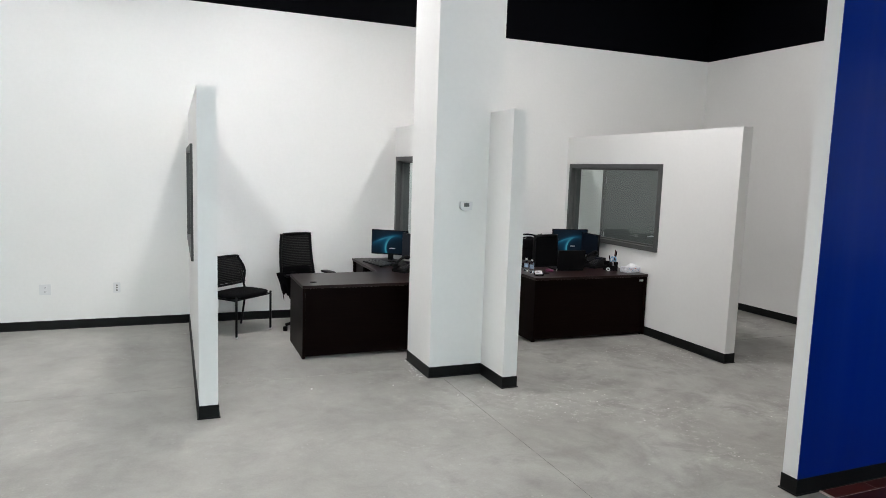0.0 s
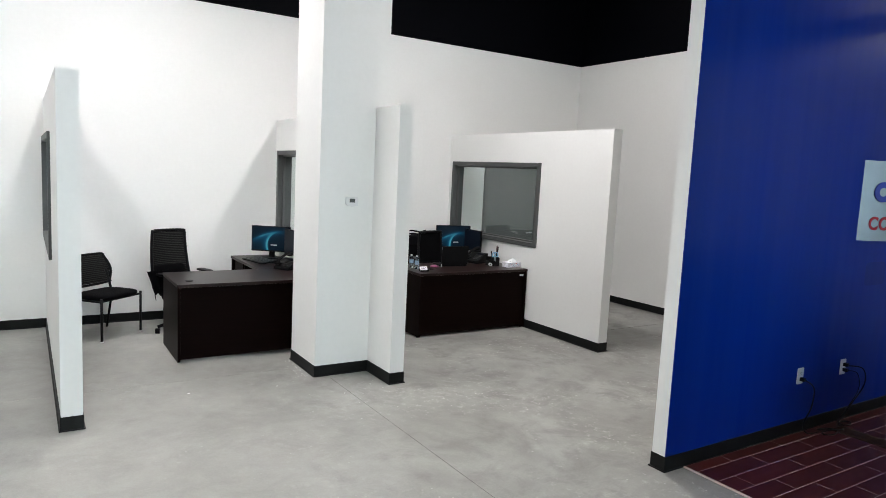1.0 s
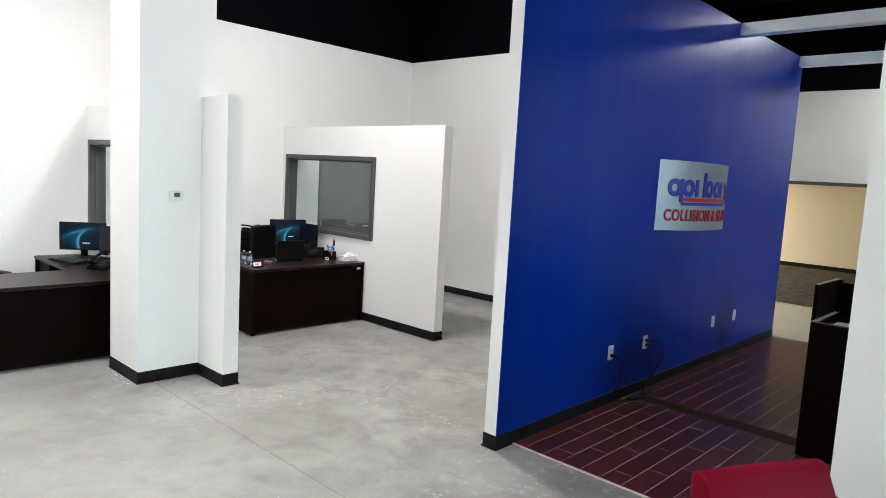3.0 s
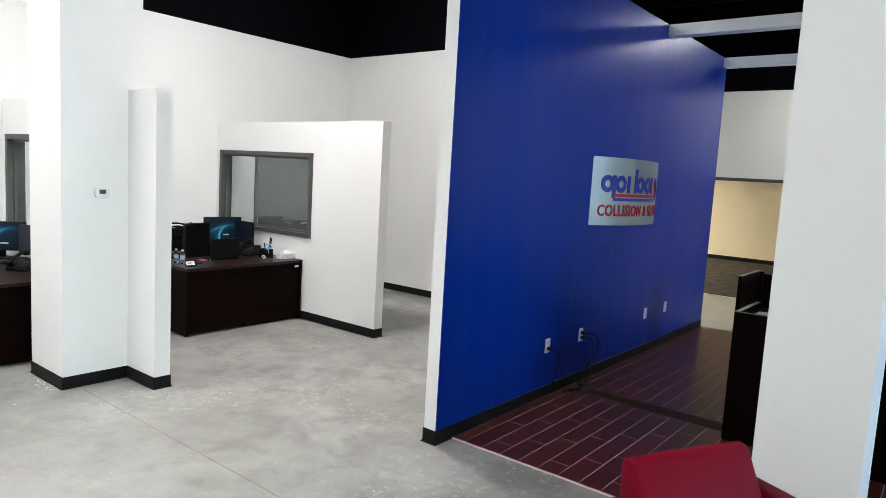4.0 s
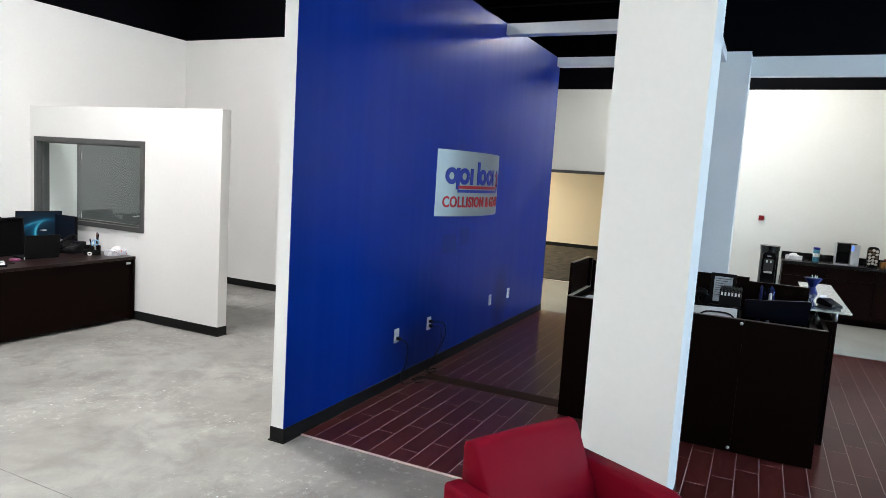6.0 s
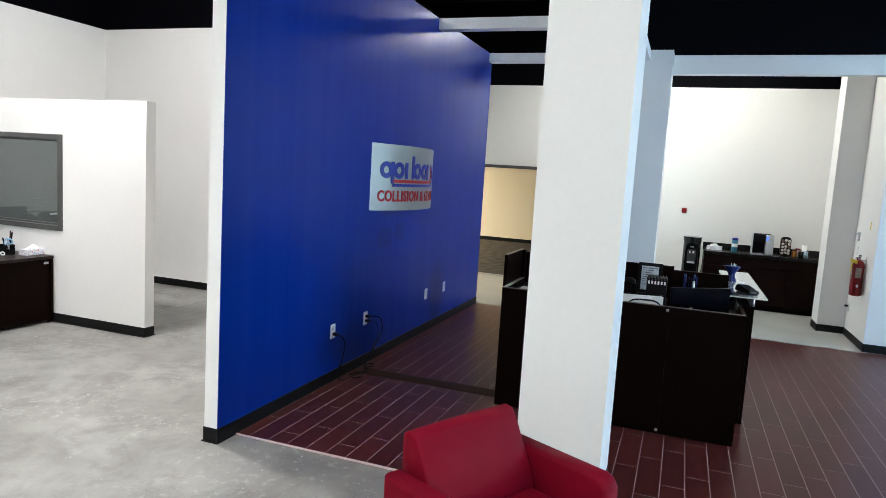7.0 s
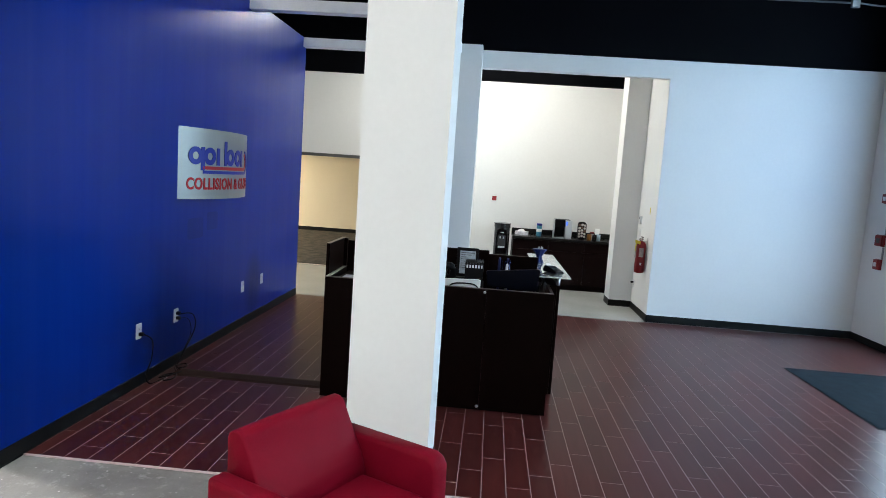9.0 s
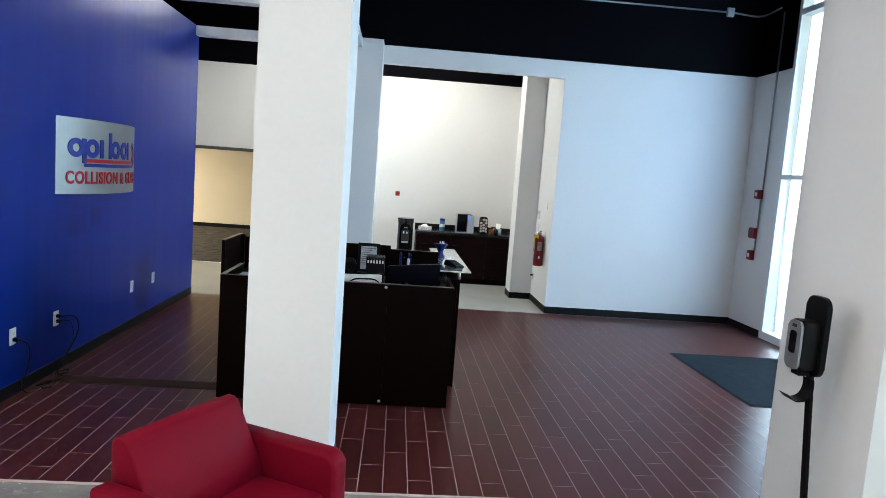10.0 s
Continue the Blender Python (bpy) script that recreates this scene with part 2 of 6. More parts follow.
def roller_paint(name, color):
    """Satin paint with the upright streaks that a roller leaves, a dark reflection and a dark oval painted low down,
    and two touched-up squares.
    """
    m = mat(name, color, 0.29, spec=0.14, vary=0.03, scale=1.5, fine=0.015)
    nt = m.node_tree
    L = nt.links.new
    b = nt.nodes["Principled BSDF"]
    geo = nt.nodes.new("ShaderNodeNewGeometry")
    sep = nt.nodes.new("ShaderNodeSeparateXYZ")
    L(geo.outputs["Position"], sep.inputs[0])

    def op(kind, p, q=0.0):
        x = nt.nodes.new("ShaderNodeMath")
        x.operation = kind
        for v, i in ((p, 0), (q, 1)):
            if isinstance(v, (int, float)):
                x.inputs[i].default_value = v
            else:
                L(v, x.inputs[i])
        return x.outputs[0]

    def streaks(scale, lo, hi):
        mp = nt.nodes.new("ShaderNodeMapping")
        mp.inputs["Scale"].default_value = scale
        L(geo.outputs["Position"], mp.inputs["Vector"])
        n = nt.nodes.new("ShaderNodeTexNoise")
        n.inputs["Scale"].default_value, n.inputs["Detail"].default_value = 1.0, 3
        L(mp.outputs[0], n.inputs["Vector"])
        r = nt.nodes.new("ShaderNodeMapRange")
        r.inputs["From Min"].default_value, r.inputs["From Max"].default_value = 0.1, 0.9
        r.inputs["To Min"].default_value, r.inputs["To Max"].default_value = lo, hi
        L(n.outputs["Fac"], r.inputs["Value"])
        return r.outputs[0]

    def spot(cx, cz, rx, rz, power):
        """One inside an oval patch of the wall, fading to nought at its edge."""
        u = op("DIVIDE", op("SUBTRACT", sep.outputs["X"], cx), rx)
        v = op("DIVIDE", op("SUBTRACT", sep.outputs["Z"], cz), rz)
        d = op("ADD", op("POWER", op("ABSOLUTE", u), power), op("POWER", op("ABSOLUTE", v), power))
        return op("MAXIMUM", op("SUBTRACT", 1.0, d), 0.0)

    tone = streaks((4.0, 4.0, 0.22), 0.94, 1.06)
    # Oval at x 7.60 paints a reflection into the blue; the other darkens.
    scuff_or_reflection = op("ADD", op("MULTIPLY", spot(7.60, 0.42, 0.30, 0.48, 2.0), 0.75), op("MULTIPLY", spot(5.45, 0.25, 0.75, 0.30, 2.0), 0.5))
    tone = op("MULTIPLY", tone, op("SUBTRACT", 1.0, op("MULTIPLY", op("MINIMUM", scuff_or_reflection, 1.0), streaks((9, 9, 3), 0.45, 0.95))))
    patch = op("MINIMUM", op("MULTIPLY", op("ADD", spot(6.03, 1.22, 0.17, 0.10, 8.0), spot(6.40, 1.27, 0.13, 0.09, 8.0)), 3.0), 1.0)
    tone = op("MULTIPLY", tone, op("SUBTRACT", 1.0, op("MULTIPLY", patch, 0.22)))
    sc = nt.nodes.new("ShaderNodeVectorMath")
    sc.operation = "SCALE"
    sc.inputs[0].default_value = color
    L(tone, sc.inputs["Scale"])
    L(sc.outputs[0], b.inputs["Base Color"])
    L(streaks((5.0, 5.0, 0.12), 0.29, 0.32), b.inputs["Roughness"])
    L(op("MULTIPLY", streaks((9.0, 9.0, 0.25), 0.12, 0.23), streaks((2.5, 2.5, 0.10), 0.75, 1.25)), b.inputs["Specular IOR Level"])
    return m


WHITE = mat("white_wall_paint", (0.80, 0.80, 0.78), 0.55, vary=0.012, scale=1.5, fine=0.01, bump=0.06, bscale=260)
BLACK = mat("black_ceiling_paint", (0.0008, 0.0010, 0.0022), 0.6, vary=0.2, scale=1.0, fine=0.1, spec=0.05)
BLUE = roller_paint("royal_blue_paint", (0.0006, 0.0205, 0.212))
BEIGE = mat("beige_wall_paint", (0.74, 0.67, 0.52), 0.6, vary=0.015, scale=1.5, fine=0.01)
VINYL = mat("black_vinyl_base", (0.005, 0.0055, 0.0055), 0.5, vary=0.2, scale=8, fine=0.1, spec=0.2)
CONCRETE = concrete_material()
KITFLOOR = mat("pale_sealed_floor", (0.395, 0.395, 0.377), 0.24, vary=0.06, scale=1.5, fine=0.03)
CARPET = mat("brown_carpet", (0.041, 0.034, 0.0245), 0.95, vary=0.85, scale=5, fine=0.7, bump=0.8, bscale=120)
TILE = plank_material("dark_wood_look_tile", (0.054, 0.0100, 0.0092), (0.070, 0.0148, 0.0130), 0.28, (2.5, 16, 16), 0.20, 0.145, 0.0)
JOINT = mat("grey_joint_filler", (0.17, 0.165, 0.155), 0.8, vary=0.4, scale=6, fine=0.4)
PALEJOINT = mat("pale_joint_filler", (0.40, 0.39, 0.365), 0.8, vary=0.3, scale=6, fine=0.3)
GROUT = mat("grey_grout", (0.335, 0.258, 0.250), 0.8, vary=0.1, scale=10, fine=0.1)
TRIM = mat("brushed_metal_trim", (0.66, 0.56, 0.52), 0.45, 0.2, vary=0.08, scale=12)
GREYMETAL = mat("dark_grey_frame_paint", (0.058, 0.061, 0.060), 0.45, vary=0.06, scale=8, fine=0.03)
DOORGREY = mat("grey_door_paint", (0.105, 0.115, 0.112), 0.5, vary=0.04, scale=3, fine=0.02)
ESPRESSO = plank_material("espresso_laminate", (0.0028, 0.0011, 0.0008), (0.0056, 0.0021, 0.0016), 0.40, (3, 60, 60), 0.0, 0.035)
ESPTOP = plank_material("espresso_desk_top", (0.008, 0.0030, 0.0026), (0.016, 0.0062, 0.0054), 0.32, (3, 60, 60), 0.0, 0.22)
CABWOOD = plank_material("dark_cabinet_wood", (0.0036, 0.0009, 0.0007), (0.0085, 0.0023, 0.0018), 0.38, (60, 3, 60), 0.05, 0.08)
COUNTER = mat("black_stone_counter", (0.005, 0.005, 0.005), 0.25, spec=0.3, vary=0.3, scale=40, fine=0.3)
RED = mat("red_leather", (0.15, 0.0030, 0.0125), 0.5, spec=0.045, vary=0.06, scale=6, fine=0.03, bump=0.25, bscale=420)
PLASTIC = mat("black_plastic", (0.003, 0.003, 0.0035), 0.45, vary=0.1, scale=20, fine=0.05, spec=0.13)
MATTE = mat("black_fabric", (0.003, 0.003, 0.0035), 0.9, vary=0.2, scale=30, fine=0.2, bump=0.4, bscale=700, spec=0.06)
CLOTH = mat("charcoal_cloth", (0.004, 0.004, 0.005), 0.95, vary=0.25, scale=15, fine=0.2, spec=0.1)
MESHFAB = mesh_material("black_chair_mesh", (0.003, 0.003, 0.003), 0.955)
SILVER = mat("satin_silver", (0.62, 0.63, 0.64), 0.32, 0.85, vary=0.04, scale=12)
SIGNMETAL = mat("brushed_sign_face", (0.225, 0.235, 0.235), 0.42, 0.5, vary=0.03, scale=5, fine=0.02)
BEAMMETAL = mat("silver_beam_paint", (0.86, 0.87, 0.86), 0.30, 0.1, vary=0.05, scale=4, fine=0.03)
CHROME = mat("chrome", (0.75, 0.75, 0.76), 0.15, 1.0)
IVORY = mat("white_plastic", (0.71, 0.72, 0.72), 0.4, vary=0.02, scale=20)
DARKSLOT = mat("dark_slot", (0.02, 0.02, 0.02), 0.6)
SIGNBLUE = mat("sign_blue", (0.008, 0.020, 0.22), 0.4, spec=0.25)
SIGNRED = mat("sign_red", (0.36, 0.006, 0.013), 0.4, spec=0.25)
EXTRED = mat("extinguisher_red", (0.20, 0.0030, 0.005), 0.3, vary=0.05, scale=20)
TAGGREY = mat("printed_metal_label", (0.30, 0.27, 0.25), 0.5, vary=0.35, scale=70)
YELLOW = mat("yellow_tag", (0.75, 0.60, 0.04), 0.6)
PAPER = mat("white_paper", (0.80, 0.80, 0.80), 0.8, vary=0.03, scale=30)
SCREEN = screen_material("swirl_screen")
DARKSCREEN = mat("dark_screen", (0.004, 0.006, 0.013), 0.4, spec=0.25)
CLEAR = glass("clear_glass")
BLUEGLASS = glass("blue_glass", (0.02, 0.06, 0.55))
BOTTLE = glass("bottle_plastic", (0.85, 0.93, 0.97), 0.05)
LABELBLUE = mat("bottle_label", (0.30, 0.42, 0.55), 0.5, vary=0.2, scale=60)
FROST = mat("pale_glass_counter", (0.62, 0.63, 0.58), 0.10, vary=0.02, scale=3, coat=0.8)
MAT = mat("charcoal_entrance_mat", (0.010, 0.019, 0.026), 0.95, spec=0.1, vary=0.25, scale=10, fine=0.3, bump=0.8, bscale=300)
CORD = mat("black_cord", (0.003, 0.003, 0.003), 0.5, spec=0.2)
CORDCOVER = mat("brown_cord_cover", (0.044, 0.026, 0.020), 0.6, spec=0.04, vary=0.1, scale=10)
STEEL = mat("galvanised_conduit", (0.36, 0.38, 0.40), 0.42, 0.8, vary=0.1, scale=20)
STORE = mat("white_storefront_frame", (0.82, 0.85, 0.86), 0.4, 0.1, vary=0.02, scale=5)
PAVING = mat("pale_paving", (0.40, 0.40, 0.38), 0.85, vary=0.12, scale=0.7, fine=0.08)
LAMPWHITE = mat("lamp_diffuser", (0.85, 0.85, 0.83), 0.6, emit=(1.0, 0.97, 0.9), strength=4.0)
WIPES = mat("teal_label", (0.05, 0.22, 0.33), 0.4, vary=0.3, scale=25)
FOIL = mat("pod_lids", (0.62, 0.58, 0.55), 0.5, vary=0.3, scale=50)
ORANGE = mat("amber_jar", (0.35, 0.14, 0.02), 0.3)
PINK = mat("dusky_pink_plastic", (0.20, 0.045, 0.105), 0.28, vary=0.2, scale=25)
TISSUE = mat("printed_box", (0.66, 0.66, 0.70), 0.6, vary=0.25, scale=35)
TISSUERED = mat("printed_box_red", (0.50, 0.12, 0.08), 0.6, vary=0.3, scale=60)


BACKGLOW = mat("backdrop_glow", (0.8, 0.8, 0.8), 1.0, emit=(0.80, 0.96, 1.0), strength=BACKDROP)


# ---- building blocks ----
def part(name, bm, material, parent=None, label="", smooth=False):
    """Links a bmesh as one mesh object under a thing or a part."""
    bmesh.ops.recalc_face_normals(bm, faces=bm.faces)
    me = bpy.data.meshes.new(name)
    bm.to_mesh(me)
    bm.free()
    me.materials.append(material)
    if smooth:
        for p in me.polygons:
            p.use_smooth = True
    ob = new(name, me)
    if parent is not None:
        ob.parent = parent
    if label:
        ob["label"] = label
    return ob


def thing(name, m, label, category, group="", kind=""):
    """An Empty at a thing's base, at the pose m (a Matrix or a place)."""
    ob = new(name)
    ob.matrix_world = m if isinstance(m, Matrix) else Matrix.Translation(m)
    ob.empty_display_size = 0.1
    return tagged(ob, label, category, group, kind)


def box(bm, x0, x1, y0, y1, z0, z1, bev=0.0, seg=2):
    r = bmesh.ops.create_cube(bm, size=1)
    vs = r["verts"]
    for v in vs:
        v.co = Vector((x0 + (v.co.x + 0.5) * (x1 - x0), y0 + (v.co.y + 0.5) * (y1 - y0), z0 + (v.co.z + 0.5) * (z1 - z0)))
    if bev:
        es = list({e for v in vs for e in v.link_edges})
        bmesh.ops.bevel(bm, geom=es, offset=bev, segments=seg, profile=0.5, affect="EDGES")
    return bm


def boxes(*rows, bev=0.0):
    bm = bmesh.new()
    for r in rows:
        box(bm, *r, bev=bev)
    return bm


def turned(bm, m, before):
    """Moves what was added to bm since it had that many vertices."""
    bm.verts.ensure_lookup_table()
    for v in bm.verts[before:]:
        v.co = m @ v.co
    return bm


def lathe(bm, profile, n=24, x=0, y=0):
    """A turned body from (radius, height) pairs, closed at both ends."""
    rings = []
    for r, z in profile:
        rings.append([bm.verts.new((x + r * math.cos(2 * math.pi * k / n), y + r * math.sin(2 * math.pi * k / n), z)) for k in range(n)])
    for a, b in zip(rings, rings[1:]):
        for k in range(n):
            bm.faces.new((a[k], a[(k + 1) % n], b[(k + 1) % n], b[k]))
    bm.faces.new(rings[0])
    bm.faces.new(rings[-1])
    return bm


def tube(bm, pts, r, n=10):
    """A round bar along a line of points."""
    pts = [Vector(p) for p in pts]
    rings = []
    ref = Vector((0.13, 0.21, 0.97))
    for i, p in enumerate(pts):
        d = (pts[min(i + 1, len(pts) - 1)] - pts[max(i - 1, 0)]).normalized()
        if abs(d.dot(ref)) > 0.95:
            ref = Vector((0.95, 0.2, 0.1))
        a = d.cross(ref).normalized()
        b = d.cross(a).normalized()
        rings.append([bm.verts.new(p + r * (math.cos(2 * math.pi * k / n) * a + math.sin(2 * math.pi * k / n) * b)) for k in range(n)])
    for a, b in zip(rings, rings[1:]):
        for k in range(n):
            bm.faces.new((a[k], a[(k + 1) % n], b[(k + 1) % n], b[k]))
    bm.faces.new(rings[0])
    bm.faces.new(rings[-1])
    return bm


def smoothline(pts, steps=6):
    """A Catmull-Rom line through the points."""
    p = [Vector(q) for q in pts]
    p = [p[0]] + p + [p[-1]]
    out = []
    for i in range(1, len(p) - 2):
        for s in range(steps):
            t = s / steps
            out.append(0.5 * (2 * p[i] + (p[i + 1] - p[i - 1]) * t + (2 * p[i - 1] - 5 * p[i] + 4 * p[i + 1] - p[i + 2]) * t * t + (3 * p[i] - p[i - 1] - 3 * p[i + 1] + p[i + 2]) * t ** 3))
    out.append(p[-2])
    return out


def pillow(bm, cx, cy, cz, hx, hy, hz, e=0.35, nu=28, nv=14):
    """A rounded block (superellipsoid) with half sizes hx, hy, hz; the smaller e, the squarer."""
    def sp(v):
        return math.copysign(abs(v) ** e, v)
    rings = []
    for j in range(1, nv):
        a = -math.pi / 2 + math.pi * j / nv
        rings.append([bm.verts.new((cx + hx * sp(math.cos(a)) * sp(math.cos(2 * math.pi * i / nu)), cy + hy * sp(math.cos(a)) * sp(math.sin(2 * math.pi * i / nu)), cz + hz * sp(math.sin(a)))) for i in range(nu)])
    for a, b in zip(rings, rings[1:]):
        for i in range(nu):
            bm.faces.new((a[i], a[(i + 1) % nu], b[(i + 1) % nu], b[i]))
    lo, hi = bm.verts.new((cx, cy, cz - hz)), bm.verts.new((cx, cy, cz + hz))
    for i in range(nu):
        bm.faces.new((lo, rings[0][(i + 1) % nu], rings[0][i]))
        bm.faces.new((hi, rings[-1][i], rings[-1][(i + 1) % nu]))
    return bm


def slab(bm, outline, d0, d1, axis="y", bev=0.0):
    """A flat outline (pairs) pushed to a plate between d0 and d1 along the axis."""
    def at(u, v, d):
        return {"y": (u, d, v), "x": (d, u, v), "z": (u, v, d)}[axis]
    a = [bm.verts.new(at(u, v, d0)) for u, v in outline]
    b = [bm.verts.new(at(u, v, d1)) for u, v in outline]
    n = len(a)
    fs = [bm.faces.new(a), bm.faces.new(list(reversed(b)))]
    for k in range(n):
        fs.append(bm.faces.new((a[k], b[k], b[(k + 1) % n], a[(k + 1) % n])))
    if bev:
        es = list({e for f in fs[:2] for e in f.edges})
        bmesh.ops.bevel(bm, geom=es, offset=bev, segments=2, profile=0.5, affect="EDGES")
    return bm


def rounded(x0, x1, z0, z1, r, n=5):
    """The outline of a rectangle with rounded corners."""
    out = []
    for cx, cz, a0 in ((x1 - r, z1 - r, 0), (x0 + r, z1 - r, 90), (x0 + r, z0 + r, 180), (x1 - r, z0 + r, 270)):
        for k in range(n + 1):
            a = radians(a0 + 90 * k / n)
            out.append((cx + r * math.cos(a), cz + r * math.sin(a)))
    return out


def setting(name, bm, material, label, category, smooth=False):
    return tagged(part(name, bm, material, None, "", smooth), label, category, "", "structure")


def skirting(x0, x1, y0, y1, label="black vinyl cove base along the foot of a white wall"):
    """A cove base round a wall's or pillar's foot, with the toe that flares out on the floor."""
    bm = bmesh.new()
    t = 0.006
    box(bm, x0 - t, x1 + t, y0 - t, y1 + t, 0.001, 0.102, 0.003)
    box(bm, x0 - t - 0.009, x1 + t + 0.009, y0 - t - 0.009, y1 + t + 0.009, 0.001, 0.010, 0.004)
    return setting("baseboard", bm, VINYL, label, "baseboard")


# ---- the large structure ----
TOP = 3.72      # where the white walls turn black
ROOF = 5.4      # underside of the roof deck
NY = 8.30       # inner face of the long back wall
SY = -5.12      # inner face of the entrance front
EX = 9.45       # face of the lobby's end wall
FX = 12.32      # face of the wall behind the coffee counter

# glowing sheet that stands for the bright outside beyond the entrance front
setting("backdrop", boxes((-60, 150, -40.2, -40, -0.2, 30)), BACKGLOW, "glowing pale sheet standing for the bright outside", "backdrop")
# floors
setting("ground", boxes((-60, 150, -60, SY - 0.2, -0.45, -0.15)), PAVING, "pale concrete paving outside the glass entrance front", "ground")
setting("floor", boxes((-6.0, FX + 0.1, SY - 0.15, NY + 0.1, -0.15, 0.0)), CONCRETE, "grey sealed concrete floor with stains and pale scuffs", "floor")
setting("floor_kitchen", boxes((9.37, FX + 0.08, -2.31, 4.9, 0.0005, 0.004)), KITFLOOR, "pale smooth floor of the coffee area and corridor", "floor")
setting("floor_carpet", boxes((FX + 0.08, 19.3, -0.5, 9.0, -0.10, 0.006)), CARPET, "dark brown patterned carpet beyond the wide opening", "carpet")
setting("floor_joint_1", boxes((2.319, 2.3225, -3.0, 5.44, -0.002, 0.0012)), JOINT, "thin saw-cut joint in the concrete floor", "floor joint")
setting("floor_joint_2", boxes((-6.0, 2.2, 5.845, 5.849, -0.002, 0.0012)), PALEJOINT, "thin filled joint in the concrete floor", "floor joint")
setting("floor_joint_3", boxes((5.47, 7.8, 5.845, 5.850, -0.002, 0.0012)), JOINT, "thin saw-cut joint in the concrete floor", "floor joint")

# outer walls: white below, black above
def twotone(name, x0, x1, y0, y1, top=TOP, label="tall white painted wall that turns black near the roof"):
    w = setting(name, boxes((x0, x1, y0, y1, 0, top)), WHITE, label, "wall")
    setting(name + "_upper", boxes((x0, x1, y0, y1, top, ROOF)), BLACK, "black painted upper part of a tall wall", "wall")
    return w


DX0, DX1, DH = 5.97, 7.05, 2.10     # opening of the grey steel door in the back wall
setting("wall_north", boxes((-6.15, DX0, NY, NY + 0.15, 0, TOP), (DX1, 7.80, NY, NY + 0.15, 0, TOP), (DX0, DX1, NY, NY + 0.15, DH, TOP)), WHITE, "long tall white painted back wall behind the offices", "wall")
setting("wall_north_upper", boxes((-6.15, 7.95, NY, NY + 0.15, TOP, ROOF)), BLACK, "black painted upper part of the back wall", "wall")
twotone("wall_corridor", 7.80, 7.95, 4.9, NY + 0.15)
twotone("wall_corridor_return", 7.95, FX + 0.12, 4.9, 5.05)
twotone("wall_west", -6.15, -6.0, SY - 0.15, NY)
# the wall behind the coffee counter, with the wide opening to the carpeted room
OY0, OY1, OH = 1.75, 4.6, 2.13
E1 = 3.62
setting("wall_east", boxes((FX, FX + 0.12, -5.2, OY0, 0, E1), (FX, FX + 0.12, OY1, 4.9, 0, E1), (FX, FX + 0.12, OY0, OY1, OH, E1)), WHITE, "white wall with a wide low opening to a carpeted room", "wall")
setting("wall_east_upper", boxes((FX, FX + 0.12, -5.2, 4.9, E1, ROOF)), BLACK, "black painted upper part of the far wall", "wall")
setting("trim_opening", boxes((FX - 0.015, FX + 0.135, OY0, OY1, OH - 0.055, OH), (FX - 0.015, FX + 0.135, OY0 - 0.05, OY0, 0, OH), (FX - 0.015, FX + 0.135, OY1, OY1 + 0.05, 0, OH)), GREYMETAL, "dark grey metal trim round the wide opening", "trim")
setting("trim_carpet", boxes((FX + 0.055, FX + 0.105, OY0, OY1, 0.0045, 0.011), bev=0.002), TRIM, "pale metal strip at the edge of the carpet", "trim")
# carpeted room
setting("wall_carpet_room_far", boxes((19.2, 19.35, -0.6, 9.1, 0, 2.9)), BEIGE, "warm beige wall of the carpeted room", "wall")
setting("wall_carpet_room_north", boxes((FX + 0.12, 19.35, 9.0, 9.15, 0, 2.9)), BEIGE, "warm beige side wall of the carpeted room", "wall")
setting("wall_carpet_room_south", boxes((FX + 0.12, 19.35, -0.6, -0.45, 0, 2.9)), BEIGE, "warm beige side wall of the carpeted room", "wall")
setting("ceiling_carpet_room", boxes((FX + 0.12, 19.35, -0.6, 9.1, 2.9, 3.0)), BEIGE, "low pale ceiling over the carpeted room", "ceiling")
setting("baseboard_carpet_room", boxes((19.18, 19.2, -0.45, 9.0, 0.0, 0.11)), VINYL, "dark base along the beige wall", "baseboard")

# the lobby's end wall, with the high opening to the coffee area
KY0, KY1, KH, LT = -2.32, 0.25, 3.39, 3.63
setting("wall_lobby_south", boxes((EX, EX + 0.14, SY, KY0 - 0.14, 0, LT)), WHITE, "white lobby end wall beside the tall opening", "wall")
setting("wall_lobby_lintel", boxes((EX, EX + 0.14, KY0 - 0.14, KY1, KH, LT)), WHITE, "white lintel over the tall opening to the coffee area", "wall")
setting("wall_lobby_north", boxes((EX, EX + 0.14, KY1, 1.2, 0, LT)), WHITE, "white wall behind the square lobby pillar", "wall")
setting("wall_lobby_upper", boxes((EX, EX + 0.14, SY, 0.62, LT, ROOF)), BLACK, "black painted upper part of the lobby end wall", "wall")
setting("wall_coffee_side", boxes((EX + 0.14, FX, KY0 - 0.14, KY0, 0, E1), (EX, EX + 0.14, KY0 - 0.14, KY0, 0, KH)), WHITE, "white side wall of the coffee area", "wall")
setting("pillar_coffee", boxes((10.53, 10.95, KY0, -1.98, 0, E1)), WHITE, "white square pier jutting from the coffee area side wall", "pillar")
setting("wall_coffee_side_upper", boxes((EX + 0.14, FX, KY0 - 0.14, KY0, E1, ROOF), (10.53, 10.95, KY0, -1.98, E1, ROOF)), BLACK, "black painted upper part of the coffee area side wall", "wall")
setting("wall_coffee_north", boxes((EX + 0.14, FX, 1.08, 1.2, 0, E1)), WHITE, "white wall between the coffee area and the corridor", "wall")
setting("pillar_lobby", boxes((9.08, EX, KY1, 0.95, 0, LT)), WHITE, "white square pillar at the edge of the tall opening", "pillar")

# partitions of the two offices, each with a framed window
PH = 2.435
